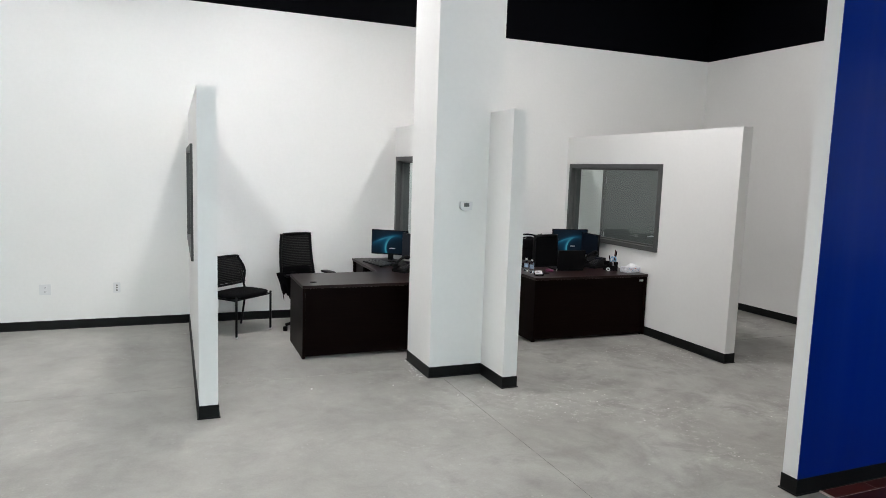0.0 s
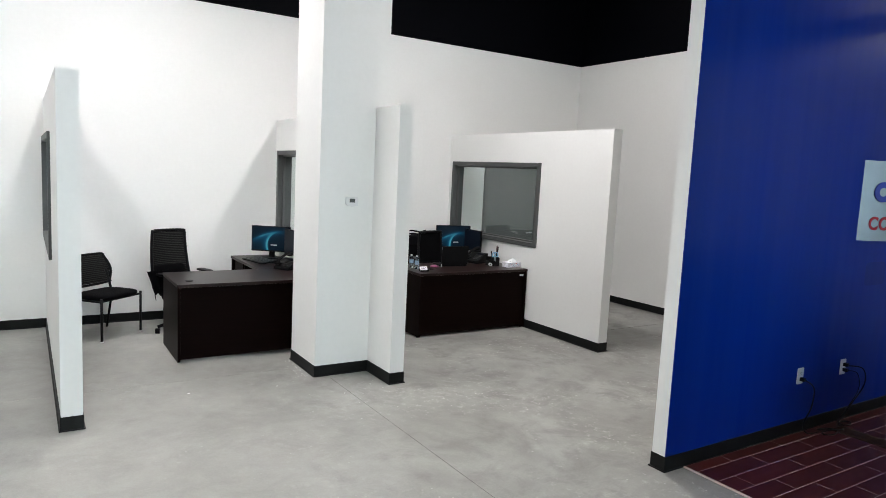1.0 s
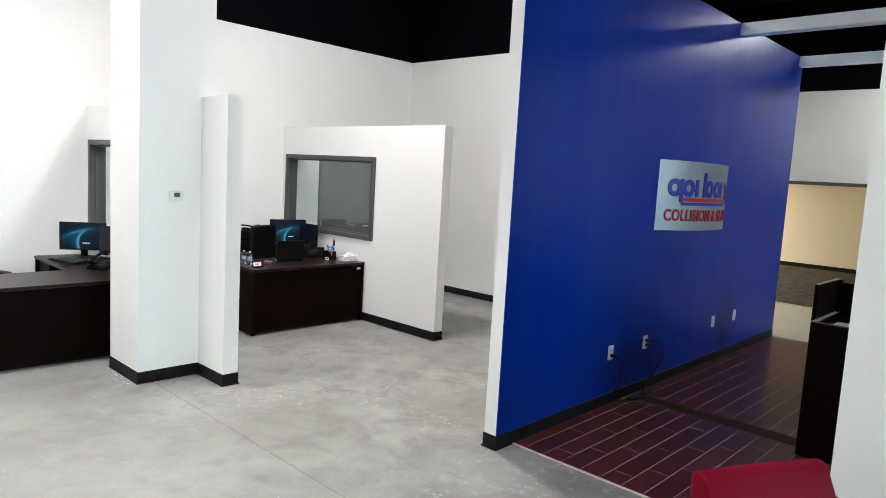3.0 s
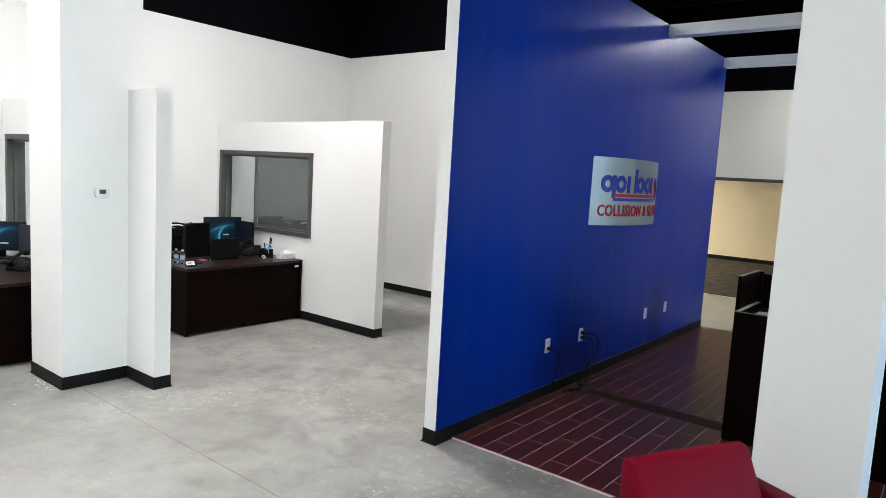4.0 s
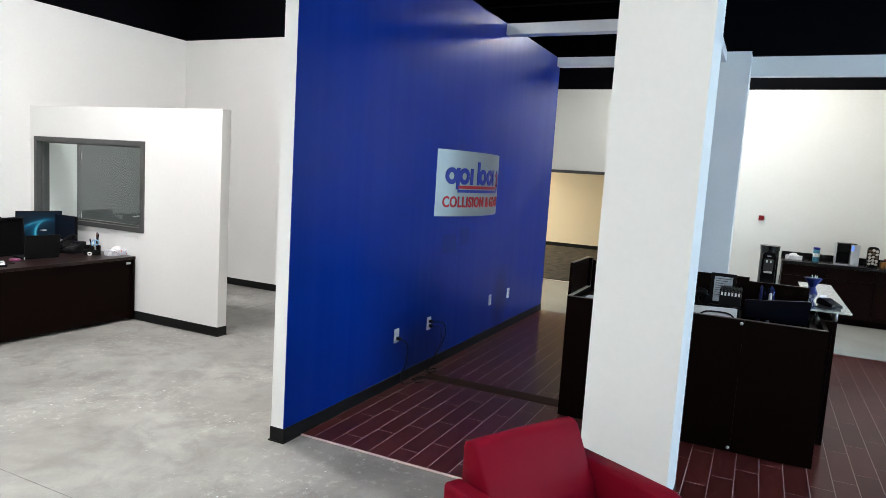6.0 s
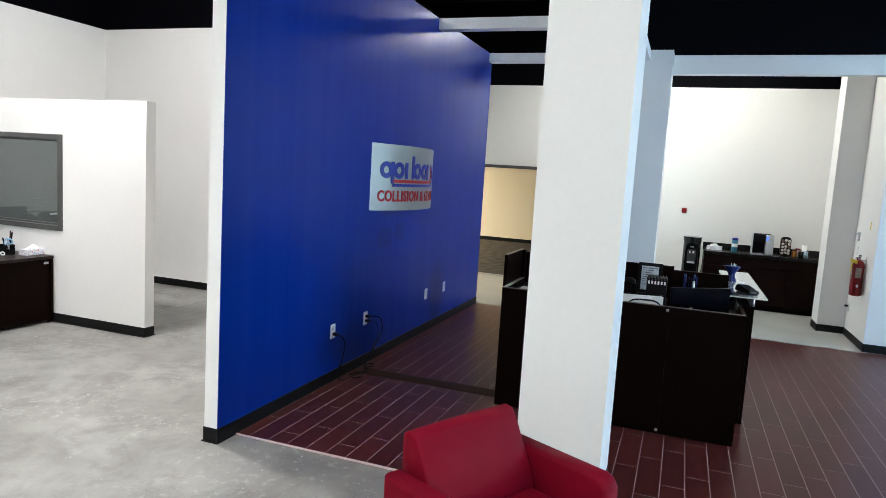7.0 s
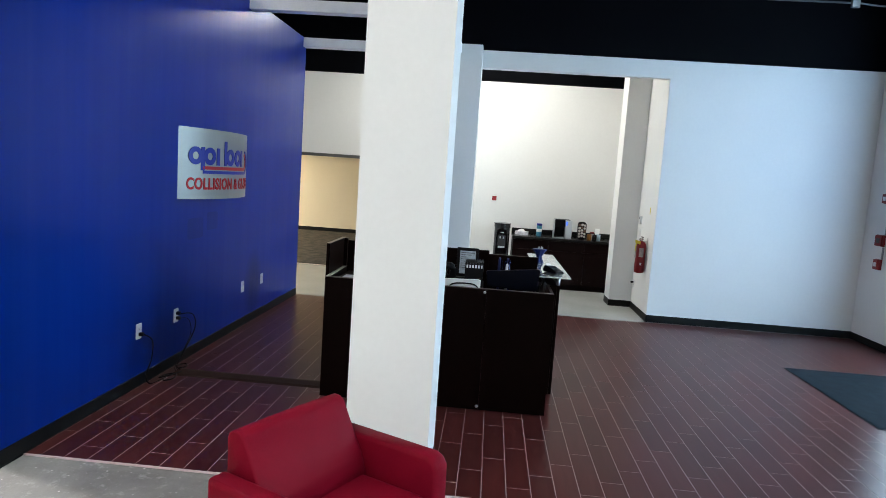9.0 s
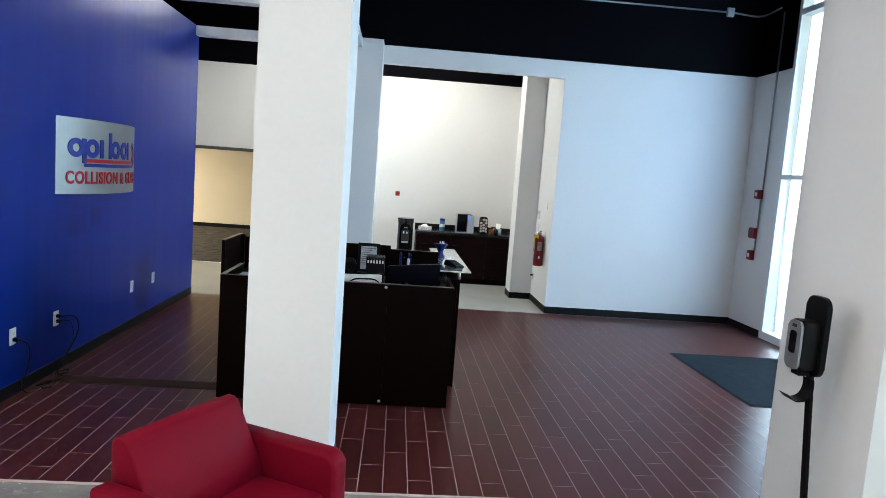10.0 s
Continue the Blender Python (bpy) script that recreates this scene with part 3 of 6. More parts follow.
WY0, WY1, WZ0, WZ1 = 6.25, 8.20, 1.02, 2.06


def partition(name, x0, x1, y0):
    return setting(name, boxes((x0, x1, y0, WY0, 0, PH), (x0, x1, WY1, NY, 0, PH), (x0, x1, WY0, WY1, 0, WZ0), (x0, x1, WY0, WY1, WZ1, PH)), WHITE, "low white painted office partition with a grey framed window", "partition wall")


def office_window(name, x0, x1):
    win = thing(name, ((x0 + x1) / 2, (WY0 + WY1) / 2, WZ0), "dark grey steel framed interior window in the partition", "window", "office windows", "structure")
    h, d, w, gh = (x1 - x0) / 2 + 0.022, (WY1 - WY0) / 2, 0.055, WZ1 - WZ0
    b = 0.003
    part("window_frame", boxes((-h, h, -d, -d + w, 0, gh), (-h, h, d - w, d, 0, gh), (-h, h, -d + w, d - w, 0, 0.055), (-h, h, -d + w, d - w, gh - w, gh), bev=b), GREYMETAL, win)
    s = 0.02
    part("glazing_stop", boxes((-0.03, 0.012, -d + w, -d + w + s, w, gh - w), (-0.03, 0.012, d - w - s, d - w, w, gh - w), (-0.03, 0.012, -d + w + s, d - w - s, 0.055, 0.055 + s), (-0.03, 0.012, -d + w + s, d - w - s, gh - w - s, gh - w)), GREYMETAL, win)
    p = part("pane", boxes((-0.003, 0.003, -d + w + 0.004, d - w - 0.004, w + 0.004, gh - w - 0.004)), CLEAR, win)
    p.visible_shadow = False
    return win


for k, (name, x0, x1, y0) in enumerate((("wall_partition_1", 0.203, 0.337, 5.05), ("wall_partition_2", 2.718, 2.855, 5.05), ("wall_partition_3", 5.335, 5.462, 5.11))):
    partition(name, x0, x1, y0)
    office_window("window_%d" % (k + 1), x0, x1)
    skirting(x0, x1, y0, NY - 0.02, "black vinyl cove base round the foot of a partition")

# pillars
setting("pillar_office", boxes((2.197, 2.838, 5.505, 6.12, 0, ROOF)), WHITE, "square white painted pillar with a thermostat on it", "pillar")
skirting(2.197, 2.838, 5.505, 6.12, "black vinyl cove base round the foot of a pillar")
setting("pillar_lounge", boxes((3.66, 4.22, 0.245, 0.727, 0, ROOF)), WHITE, "square white painted pillar between armchair and reception desk", "pillar")
skirting(3.66, 4.22, 0.245, 0.727, "black vinyl cove base round the foot of a pillar")
setting("pillar_entrance", boxes((2.711, 3.466, -2.904, -2.218, 0, ROOF)), WHITE, "square white painted pillar behind the sanitiser stand", "pillar")
skirting(2.711, 3.466, -2.904, -2.218, "black vinyl cove base round the foot of a pillar")

# the blue feature wall: blue face, white end and back
BX0, BX1, BY0, BY1, BH = 3.535, 9.37, 2.73, 2.838, 3.63
setting("wall_blue", boxes((BX0, BX1, BY0 + 0.004, BY1, 0, BH)), WHITE, "white end and back of the tall blue feature wall", "wall")
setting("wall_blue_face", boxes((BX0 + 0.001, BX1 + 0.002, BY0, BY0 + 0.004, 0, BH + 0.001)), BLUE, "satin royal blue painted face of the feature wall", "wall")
setting("baseboard_blue", boxes((BX0 - 0.006, BX1, BY0 - 0.006, BY1 + 0.006, 0.001, 0.102), (BX0 - 0.015, BX1, BY0 - 0.015, BY1 + 0.015, 0.001, 0.010), bev=0.003), VINYL, "black vinyl cove base under the blue wall", "baseboard")

# cove base along the long walls
for a in ((-6.0, DX0 - 0.05, NY - 0.006, NY), (DX1 + 0.05, 7.8, NY - 0.006, NY), (7.794, 7.8, 4.9, NY - 0.006), (-6.0, -5.994, SY, NY), (EX - 0.006, EX, SY, KY0 + 0.006), (EX - 0.006, 10.524, KY0, KY0 + 0.006), (10.524, 10.53, KY0, -1.974), (10.524, 10.95, -1.98, -1.974), (8.6, EX, SY, SY + 0.006), (FX - 0.006, FX, 1.2, OY0 - 0.05)):
    x0, x1, y0, y1 = a
    setting("baseboard", boxes((x0, x1, y0, y1, 0.001, 0.102), (x0 - 0.006 * (x1 - x0 < 0.02), x1, y0 - 0.006 * (y0 > 5), y1 + 0.006 * (y0 < 5 and x1 - x0 > 0.02), 0.001, 0.010)), VINYL, "black vinyl cove base at the foot of a white wall", "baseboard")
skirting(9.08, EX, KY1, 0.95, "black vinyl cove base round the foot of a pillar")

# roof deck with its joists, and ducts in the dark
ceil = bmesh.new()
box(ceil, -6.15, FX + 0.12, SY - 0.15, NY + 0.15, ROOF, ROOF + 0.15)
for k in range(11):
    x = -5.4 + 1.7 * k
    box(ceil, x - 0.06, x + 0.06, SY, NY, ROOF - 0.06, ROOF)
    box(ceil, x - 0.012, x + 0.012, SY, NY, ROOF - 0.36, ROOF - 0.06)
    box(ceil, x - 0.06, x + 0.06, SY, NY, ROOF - 0.42, ROOF - 0.36)
setting("ceiling", ceil, BLACK, "black painted open roof deck with steel joists", "ceiling")

# silver beams that tie the blue wall to the reception
for x0, x1 in ((7.19, 7.33), (9.23, 9.37)):
    y0 = 0.95 if x0 > 9 else 0.70
    setting("ceiling_beam", boxes((x0, x1, y0, BY0, 3.505, 3.628), bev=0.004), BEAMMETAL, "silver painted beam fixed to the blue wall", "beam")
setting("ceiling_beam_long", boxes((4.22, 9.08, 0.53, 0.70, 3.505, 3.628), bev=0.004), BEAMMETAL, "silver painted long beam above the reception desk", "beam")

# the entrance front: glazing between white frames
SF0, SF1, SFH, RAIL, RAIL2 = -5.6, 8.585, 5.25, 2.20, 4.33
setting("wall_south", boxes((SF1, EX + 0.14, SY - 0.15, SY, 0, LT), (-6.0, SF0, SY - 0.15, SY, 0, TOP), (3.2, 4.1, SY - 0.15, SY, 0, TOP)), WHITE, "white wall beside the tall glazing of the entrance", "wall")
setting("wall_south_upper", boxes((SF1, EX + 0.14, SY - 0.15, SY, LT, ROOF), (-6.0, SF0, SY - 0.15, SY, TOP, ROOF), (3.2, 4.1, SY - 0.15, SY, TOP, ROOF), (SF0, 3.2, SY - 0.15, SY, SFH, ROOF), (4.1, SF1, SY - 0.15, SY, SFH, ROOF)), BLACK, "black painted wall above the entrance glazing", "wall")
# The second, western glazing is unseen and assumed; it holds the fill light.
for name, a, b, n in (("window_4", 4.1, SF1, 4), ("window_5", SF0, 3.2, 7)):
    win = thing(name, (a, SY - 0.075, 0), "tall bright glazing in white metal frames", "window", "entrance glazing", "structure")
    w = b - a
    f = 0.06
    for k in range(n + 1):
        x = min(max(k * w / n, f / 2), w - f / 2)
        part("mullion", boxes((x - f / 2, x + f / 2, -0.075, 0.075, 0, SFH), bev=0.003), STORE, win)
    for k in range(n):
        xa, xb = max(k * w / n, 0) + f / 2 + (f / 2 if k == 0 else 0), (k + 1) * w / n - f / 2 - (f / 2 if k == n - 1 else 0)
        for z0, z1 in ((0, 0.11), (RAIL - 0.03, RAIL + 0.03), (RAIL2 - 0.04, RAIL2 + 0.04), (SFH - 0.06, SFH)):
            part("rail", boxes((xa, xb, -0.075, 0.075, z0, z1), bev=0.003), STORE, win)
        for z0, z1 in ((0.11, RAIL - 0.03), (RAIL + 0.03, RAIL2 - 0.04), (RAIL2 + 0.04, SFH - 0.06)):
            p = part("pane", boxes((xa, xb, -0.064, -0.056, z0, z1)), CLEAR, win)
            p.visible_shadow = False

# grey steel door in the back wall
door = thing("door_1", (DX0, NY, 0), "closed flat grey steel door in a grey frame", "door", "", "structure")
w = DX1 - DX0
part("door_frame", boxes((0, 0.05, -0.02, 0.15, 0, DH), (w - 0.05, w, -0.02, 0.15, 0, DH), (0.05, w - 0.05, -0.02, 0.15, DH - 0.05, DH), bev=0.003), GREYMETAL, door)
leaf = part("door_leaf", boxes((0.053, w - 0.053, 0.0, 0.045, 0.01, DH - 0.053), bev=0.003), DOORGREY, door)
for z in (0.25, 1.02, 1.85):
    part("hinge", lathe(bmesh.new(), [(0.009, z - 0.05), (0.009, z + 0.05)], 10, 0.053, -0.010), SILVER, door, "satin metal hinge", True)
part("door_handle", tube(bmesh.new(), smoothline([(w - 0.12, 0.0, 1.0), (w - 0.12, -0.05, 1.0), (w - 0.17, -0.06, 1.0), (w - 0.24, -0.06, 1.0)]), 0.009), SILVER, door, "satin metal lever handle", True)

# lights hung under the roof, out of view; some are added only as fill
def hung_light(x, y, z, watts, along="x", throw=180, color=(1.0, 0.963, 0.98)):
    lx, ly = (1.2, 0.30) if along == "x" else (0.30, 1.2)
    fx = thing("ceiling_light", (x, y, z), "unseen long white suspended light", "ceiling light", "suspended lights")
    part("housing", boxes((-lx / 2, lx / 2, -ly / 2, ly / 2, 0.012, 0.07), bev=0.006), IVORY, fx)
    part("diffuser", boxes((-lx / 2 + 0.01, lx / 2 - 0.01, -ly / 2 + 0.01, ly / 2 - 0.01, 0.0, 0.012)), LAMPWHITE, fx)
    for s in (-1, 1):
        px, py = (s * lx * 0.4, 0) if along == "x" else (0, s * ly * 0.4)
        part("hanger", tube(bmesh.new(), [(px, py, 0.07), (px, py, ROOF - z)], 0.003, 6), STEEL, fx)
    lamp = area("lamp", (x, y, z - 0.01), (x, y, 0), lx, ly, watts, color)
    lamp.matrix_world = pose(x, y, z - 0.012)
    lamp.data.spread = radians(throw)
    return fx


for row in LAMPS:
    hung_light(*row)
# unseen panel and lamp, added to light the carpeted room
setting("unseen_light_panel", boxes((15.4, 16.6, 7.0, 8.2, 2.885, 2.898)), LAMPWHITE, "square light panel added out of view in the low ceiling", "ceiling light")
area("lamp", (16.0, 7.6, 2.87), (16.0, 7.6, 0), 1.2, 1.2, CARPETLAMP, (1.0, 0.89, 0.70))


# ---- the offices ----
def desk(name, m, w, d, ret_x0, ret_x1, ret_d, label, grommet, lock):
    """A desk with end panels, a modesty panel and a return along one side. Origin: front left foot; y runs away from the front."""
    H, T = 0.745, 0.030
    t = thing(name, m, label, "desk", "office desks")
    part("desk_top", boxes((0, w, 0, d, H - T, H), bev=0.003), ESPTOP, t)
    part("end_panel", boxes((0.004, 0.030, 0.006, d - 0.02, 0.012, H - T), bev=0.002), ESPRESSO, t)
    part("end_panel", boxes((w - 0.030, w - 0.004, 0.006, d - 0.02, 0.012, H - T), bev=0.002), ESPRESSO, t)
    part("modesty_panel", boxes((0.030, w - 0.030, 0.030, 0.050, 0.03, H - T), bev=0.002), ESPRESSO, t)
    for x in (0.021, w - 0.021):
        for y in (0.06, d - 0.05):
            part("glide", lathe(bmesh.new(), [(0.012, 0.0), (0.012, 0.012)], 10, x, y), PLASTIC, t)
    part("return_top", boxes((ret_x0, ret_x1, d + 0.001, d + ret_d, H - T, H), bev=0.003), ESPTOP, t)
    part("return_end_panel", boxes((ret_x0 + 0.01, ret_x1 - 0.01, d + ret_d - 0.03, d + ret_d - 0.004, 0.012, H - T), bev=0.002), ESPRESSO, t)
    ped = part("pedestal", boxes((ret_x0 + 0.06, ret_x1 - 0.02, d + 0.72, d + ret_d - 0.04, 0.02, H - T - 0.002), bev=0.003), ESPRESSO, t)
    for z0, z1 in ((0.03, 0.36), (0.37, 0.53), (0.54, 0.70)):
        part("drawer_front", boxes((ret_x0 + 0.042, ret_x0 + 0.059, d + 0.73, d + ret_d - 0.05, z0, z1), bev=0.002), ESPRESSO, ped)
    if grommet:
        gx, gy = grommet
        bm = lathe(bmesh.new(), [(0.036, H), (0.036, H + 0.004), (0.030, H + 0.006), (0.012, H + 0.005)], 24, gx, gy)
        part("grommet", bm, PLASTIC, t, "round black plastic cable grommet", True)
    if lock:
        part("drawer_lock", boxes((w - 0.100, w - 0.046, 0.0235, 0.0295, 0.671, 0.680), (w - 0.100, w - 0.046, 0.0235, 0.0295, 0.657, 0.666), (w - 0.100, w - 0.046, 0.0255, 0.0295, 0.666, 0.671)), SILVER, t, "small slotted metal lock plate")
    return t


desk("office_desk", (1.19, 6.36, 0), 1.51, 0.77, 0.97, 1.505, 1.13, "dark espresso laminate L-shaped desk with a cable grommet", (0.14, 0.19), False)
desk("office_desk", (3.77, 6.36, 0), 1.545, 0.77, 0.99, 1.54, 1.13, "dark espresso laminate L-shaped desk crowded with office things", None, True)


def swivel_chair(m, label, back):
    """A task chair with a mesh back; faces -y."""
    c = thing("office_chair", m, label, "office chair", "office chairs")
    part("seat", pillow(bmesh.new(), 0, 0, 0.475, 0.25, 0.245, 0.045, 0.5), MATTE, c, "", True)
    # curved back frame with mesh inside
    def bx(u, v):
        return (0.225 - 0.03 * v) * u
    def by(u, v):
        return 0.26 + 0.05 * v - 0.05 * (1 - u * u) * -1 + 0.03 * math.sin(v * 2.6)
    def bz(v):
        return 0.56 + 0.535 * v
    bm = bmesh.new()
    nu, nv = 14, 16
    g = [[bm.verts.new((bx(-1 + 2 * i / nu, j / nv) * 0.96, by(-1 + 2 * i / nu, j / nv), bz(j / nv))) for i in range(nu + 1)] for j in range(nv + 1)]
    for j in range(nv):
        for i in range(nu):
            bm.faces.new((g[j][i], g[j][i + 1], g[j + 1][i + 1], g[j + 1][i]))
    part("back_mesh", bm, back, c, "black woven mesh backrest", True)
    ring = [(-1, j / 12) for j in range(13)] + [(-1 + 2 * i / 10, 1) for i in range(1, 10)] + [(1, 1 - j / 12) for j in range(13)] + [(1 - 2 * i / 10, 0) for i in range(1, 11)]
    bm = bmesh.new()
    tube(bm, [(bx(u, v), by(u, v), bz(v)) for u, v in ring], 0.016, 8)
    part("back_frame", bm, PLASTIC, c, "", True)
    bm = bmesh.new()
    pillow(bm, 0, by(0, 0.12) - 0.01, bz(0.13), 0.20, 0.02, 0.085, 0.4)
    part("lumbar_pad", bm, MATTE, c, "", True)
    part("back_spine", tube(bmesh.new(), smoothline([(0, 0.05, 0.40), (0, 0.26, 0.42), (0, 0.35, 0.54), (0, 0.345, 0.66)]), 0.022), PLASTIC, c, "", True)
    for s in (-1, 1):
        part("arm_post", tube(bmesh.new(), smoothline([(s * 0.2, 0.03, 0.43), (s * 0.27, 0.05, 0.45), (s * 0.275, 0.06, 0.64)]), 0.017), PLASTIC, c, "", True)
        part("arm_pad", pillow(bmesh.new(), s * 0.275, 0.045, 0.655, 0.045, 0.12, 0.014, 0.5), PLASTIC, c, "", True)
    part("gas_lift", lathe(bmesh.new(), [(0.028, 0.10), (0.028, 0.26), (0.018, 0.27), (0.018, 0.43)], 16), PLASTIC, c, "", True)
    for k in range(5):
        a = radians(72 * k + 20)
        x, y = math.cos(a), math.sin(a)
        part("base_leg", tube(bmesh.new(), [(0.02 * x, 0.02 * y, 0.13), (0.15 * x, 0.15 * y, 0.115), (0.29 * x, 0.29 * y, 0.075)], 0.018, 8), PLASTIC, c, "", True)
        bm = lathe(bmesh.new(), [(0.012, -0.022), (0.029, -0.022), (0.030, -0.012), (0.030, 0.012), (0.029, 0.022), (0.012, 0.022)], 18)
        for v in bm.verts:
            v.co = Matrix.Translation((0.29 * x, 0.29 * y, 0.031)) @ Matrix.Rotation(a + 1.1, 4, "Z") @ Matrix.Rotation(math.pi / 2, 4, "X") @ v.co
        part("caster", bm, PLASTIC, c, "", True)
    return c


swivel_chair(pose(1.505, 7.62, 0, 0, 0, 22), "black swivel office chair with a mesh back, turned to the desk", MESHFAB)
swivel_chair(pose(4.63, 7.12, 0, 0, 0, 20) @ Matrix.Diagonal((1.14, 1, 1.01, 1)), "black swivel office chair with a dense back behind the desk", MATTE)

# dark jacket hung over the chair's arm
def hung_cloth(m):
    t = thing("jacket", m, "dark crumpled jacket hung over the arm of the office chair", "jacket")
    bm = bmesh.new()
    nu, nv = 14, 18
    g = []
    for j in range(nv + 1):
        v = j / nv
        row = []
        for i in range(nu + 1):
            u = -1 + 2 * i / nu
            fold = 0.022 * math.sin(u * 9 + v * 3) * (0.3 + v) + 0.012 * math.sin(u * 21 + 1)
            wid = (0.125 + 0.02 * math.sin(v * 5)) * (1 - 0.25 * v)
            drop = 0.29 + 0.05 * math.sin(u * 4.3 + 0.6) + 0.02 * math.sin(u * 11)
            y = 0.05 * math.cos(min(v * 6, math.pi)) if v < 0.5 else -0.05
            row.append(bm.verts.new((wid * u + 0.01 * math.sin(v * 8), y + fold, 0.68 - drop * max(0, v - 0.12) + (0.012 if v < 0.12 else 0))))
        g.append(row)
    for j in range(nv):
        for i in range(nu):
            bm.faces.new((g[j][i], g[j][i + 1], g[j + 1][i + 1], g[j + 1][i]))
    bmesh.ops.solidify(bm, geom=bm.faces[:], thickness=0.008)
    part("cloth", bm, CLOTH, t, "", True)
    tail = tube(bmesh.new(), smoothline([(0.02, -0.05, 0.42), (0.05, -0.06, 0.36), (0.02, -0.06, 0.30), (0.03, -0.05, 0.25)]), 0.011, 7)
    part("sleeve", tail, CLOTH, t, "", True)
    return t


hung_cloth(pose(1.225, 7.54, 0, 0, 0, 22))


def guest_chair(m):
    """An armless stacking chair with four legs and a mesh back; faces -y."""
    c = thing("guest_chair", m, "black armless visitor chair with a mesh back", "chair")
    part("seat", pillow(bmesh.new(), 0, -0.02, 0.445, 0.245, 0.235, 0.032, 0.5), MATTE, c, "", True)
    part("seat_frame", boxes((-0.225, 0.225, -0.21, 0.20, 0.405, 0.420), bev=0.004), PLASTIC, c)
    for s in (-1, 1):
        part("front_leg", tube(bmesh.new(), [(s * 0.238, -0.225, 0.0), (s * 0.238, -0.225, 0.45)], 0.0125, 10), PLASTIC, c, "", True)
        part("back_leg", tube(bmesh.new(), smoothline([(s * 0.245, 0.27, 0.0), (s * 0.238, 0.19, 0.38), (s * 0.236, 0.20, 0.46), (s * 0.232, 0.245, 0.60), (s * 0.228, 0.265, 0.66)]), 0.0125, 10), PLASTIC, c, "", True)
        part("side_rail", tube(bmesh.new(), [(s * 0.238, -0.225, 0.415), (s * 0.238, 0.20, 0.415)], 0.011, 10), PLASTIC, c, "", True)
        part("foot", lathe(bmesh.new(), [(0.015, 0.0), (0.015, 0.012)], 10, s * 0.238, -0.225), IVORY, c, "pale plastic foot")
    out = [(-0.265, 0.54), (-0.285, 0.66), (-0.235, 0.79), (-0.19, 0.825), (0.19, 0.825), (0.235, 0.79), (0.285, 0.66), (0.265, 0.54), (0.23, 0.51), (-0.23, 0.51)]

    def lean(x, z):
        return 0.235 + 0.16 * (z - 0.51) + 0.05 * (1 - (x / 0.285) ** 2)
    bm = bmesh.new()
    pts = [(x, lean(x, z), z) for x, z in out]
    tube(bm, smoothline(pts + [pts[0]], 4), 0.014, 8)
    part("back_frame", bm, PLASTIC, c, "", True)
    bm = bmesh.new()
    rows = []
    for j in range(11):
        z = 0.515 + 0.305 * j / 10
        hw = 0.270 if z < 0.66 else 0.285 - (z - 0.66) * 0.48
        rows.append([bm.verts.new((hw * (-1 + i / 6), lean(hw * (-1 + i / 6), z), z)) for i in range(13)])
    for a, b in zip(rows, rows[1:]):
        for i in range(12):
            bm.faces.new((a[i], a[i + 1], b[i + 1], b[i]))
    part("back_mesh", bm, MESHFAB, c, "black woven mesh backrest", True)
    return c


guest_chair(pose(0.727, 7.738, 0, 0, 0, 42) @ Matrix.Diagonal((1.16, 0.92, 1.0, 1)))


def monitor(m, w, h, screen, label, low=0.12):
    """A flat monitor on a stand; its screen faces -y."""
    t = thing("monitor", m, label, "monitor", "monitors")
    part("casing", boxes((-w / 2, w / 2, 0.0, 0.028, low, low + h), (-w / 4, w / 4, 0.028, 0.05, low + 0.05, low + h - 0.05), bev=0.004), PLASTIC, t)
    part("screen", boxes((-w / 2 + 0.010, w / 2 - 0.010, -0.0025, -0.0005, low + 0.018, low + h - 0.010)), screen, t)
    part("badge", boxes((0.00, 0.075, -0.0045, -0.003, low + 0.075, low + 0.086)), IVORY, t, "small pale maker's mark") if screen is SCREEN else None
    part("stand_post", boxes((-0.035, 0.035, 0.045, 0.075, 0.012, low + h * 0.6), bev=0.006), PLASTIC, t)
    part("stand_foot", slab(bmesh.new(), rounded(-0.12, 0.12, -0.06, 0.13, 0.03), 0.0, 0.012, "z", 0.003), PLASTIC, t)
    return t


DT = 0.745
monitor(pose(2.55, 7.92, DT, 0, 0, -34), 0.475, 0.31, SCREEN, "black flat monitor lit with a teal swirl, on the desk", 0.085)
monitor(pose(2.685, 7.46, DT, 0, 0, -80), 0.48, 0.30, DARKSCREEN, "black flat monitor with a dark screen, on the desk", 0.085)
monitor(pose(5.01, 7.62, DT, 0, 0, -12), 0.50, 0.31, SCREEN, "black flat monitor lit with a teal swirl, by the partition window")
monitor(pose(5.175, 7.43, DT, 0, 0, -90), 0.44, 0.29, DARKSCREEN, "black flat monitor with a dark screen, turned aside", 0.10)


# Keys are lightened: their highlights are put into the base colour.
KEYCAP = mat("highlit_black_keys", (0.022, 0.022, 0.023), 0.28, vary=0.2, scale=40)


def keyboard(m):
    t = thing("keyboard", m, "black computer keyboard on the desk", "keyboard")
    part("body", slab(bmesh.new(), rounded(-0.22, 0.22, -0.07, 0.07, 0.012), 0.004, 0.016, "z", 0.003), PLASTIC, t)
    for r in range(5):
        bm = bmesh.new()
        for k in range(15):
            box(bm, -0.205 + k * 0.0275, -0.205 + k * 0.0275 + 0.0235, -0.058 + r * 0.0235, -0.058 + r * 0.0235 + 0.019, 0.016, 0.021)
        part("key_row", bm, KEYCAP, t)
    for s in (-1, 1):
        part("foot", boxes((s * 0.18 - 0.02, s * 0.18 + 0.02, 0.045, 0.052, -0.016, 0.006)), PLASTIC, t)
    return t


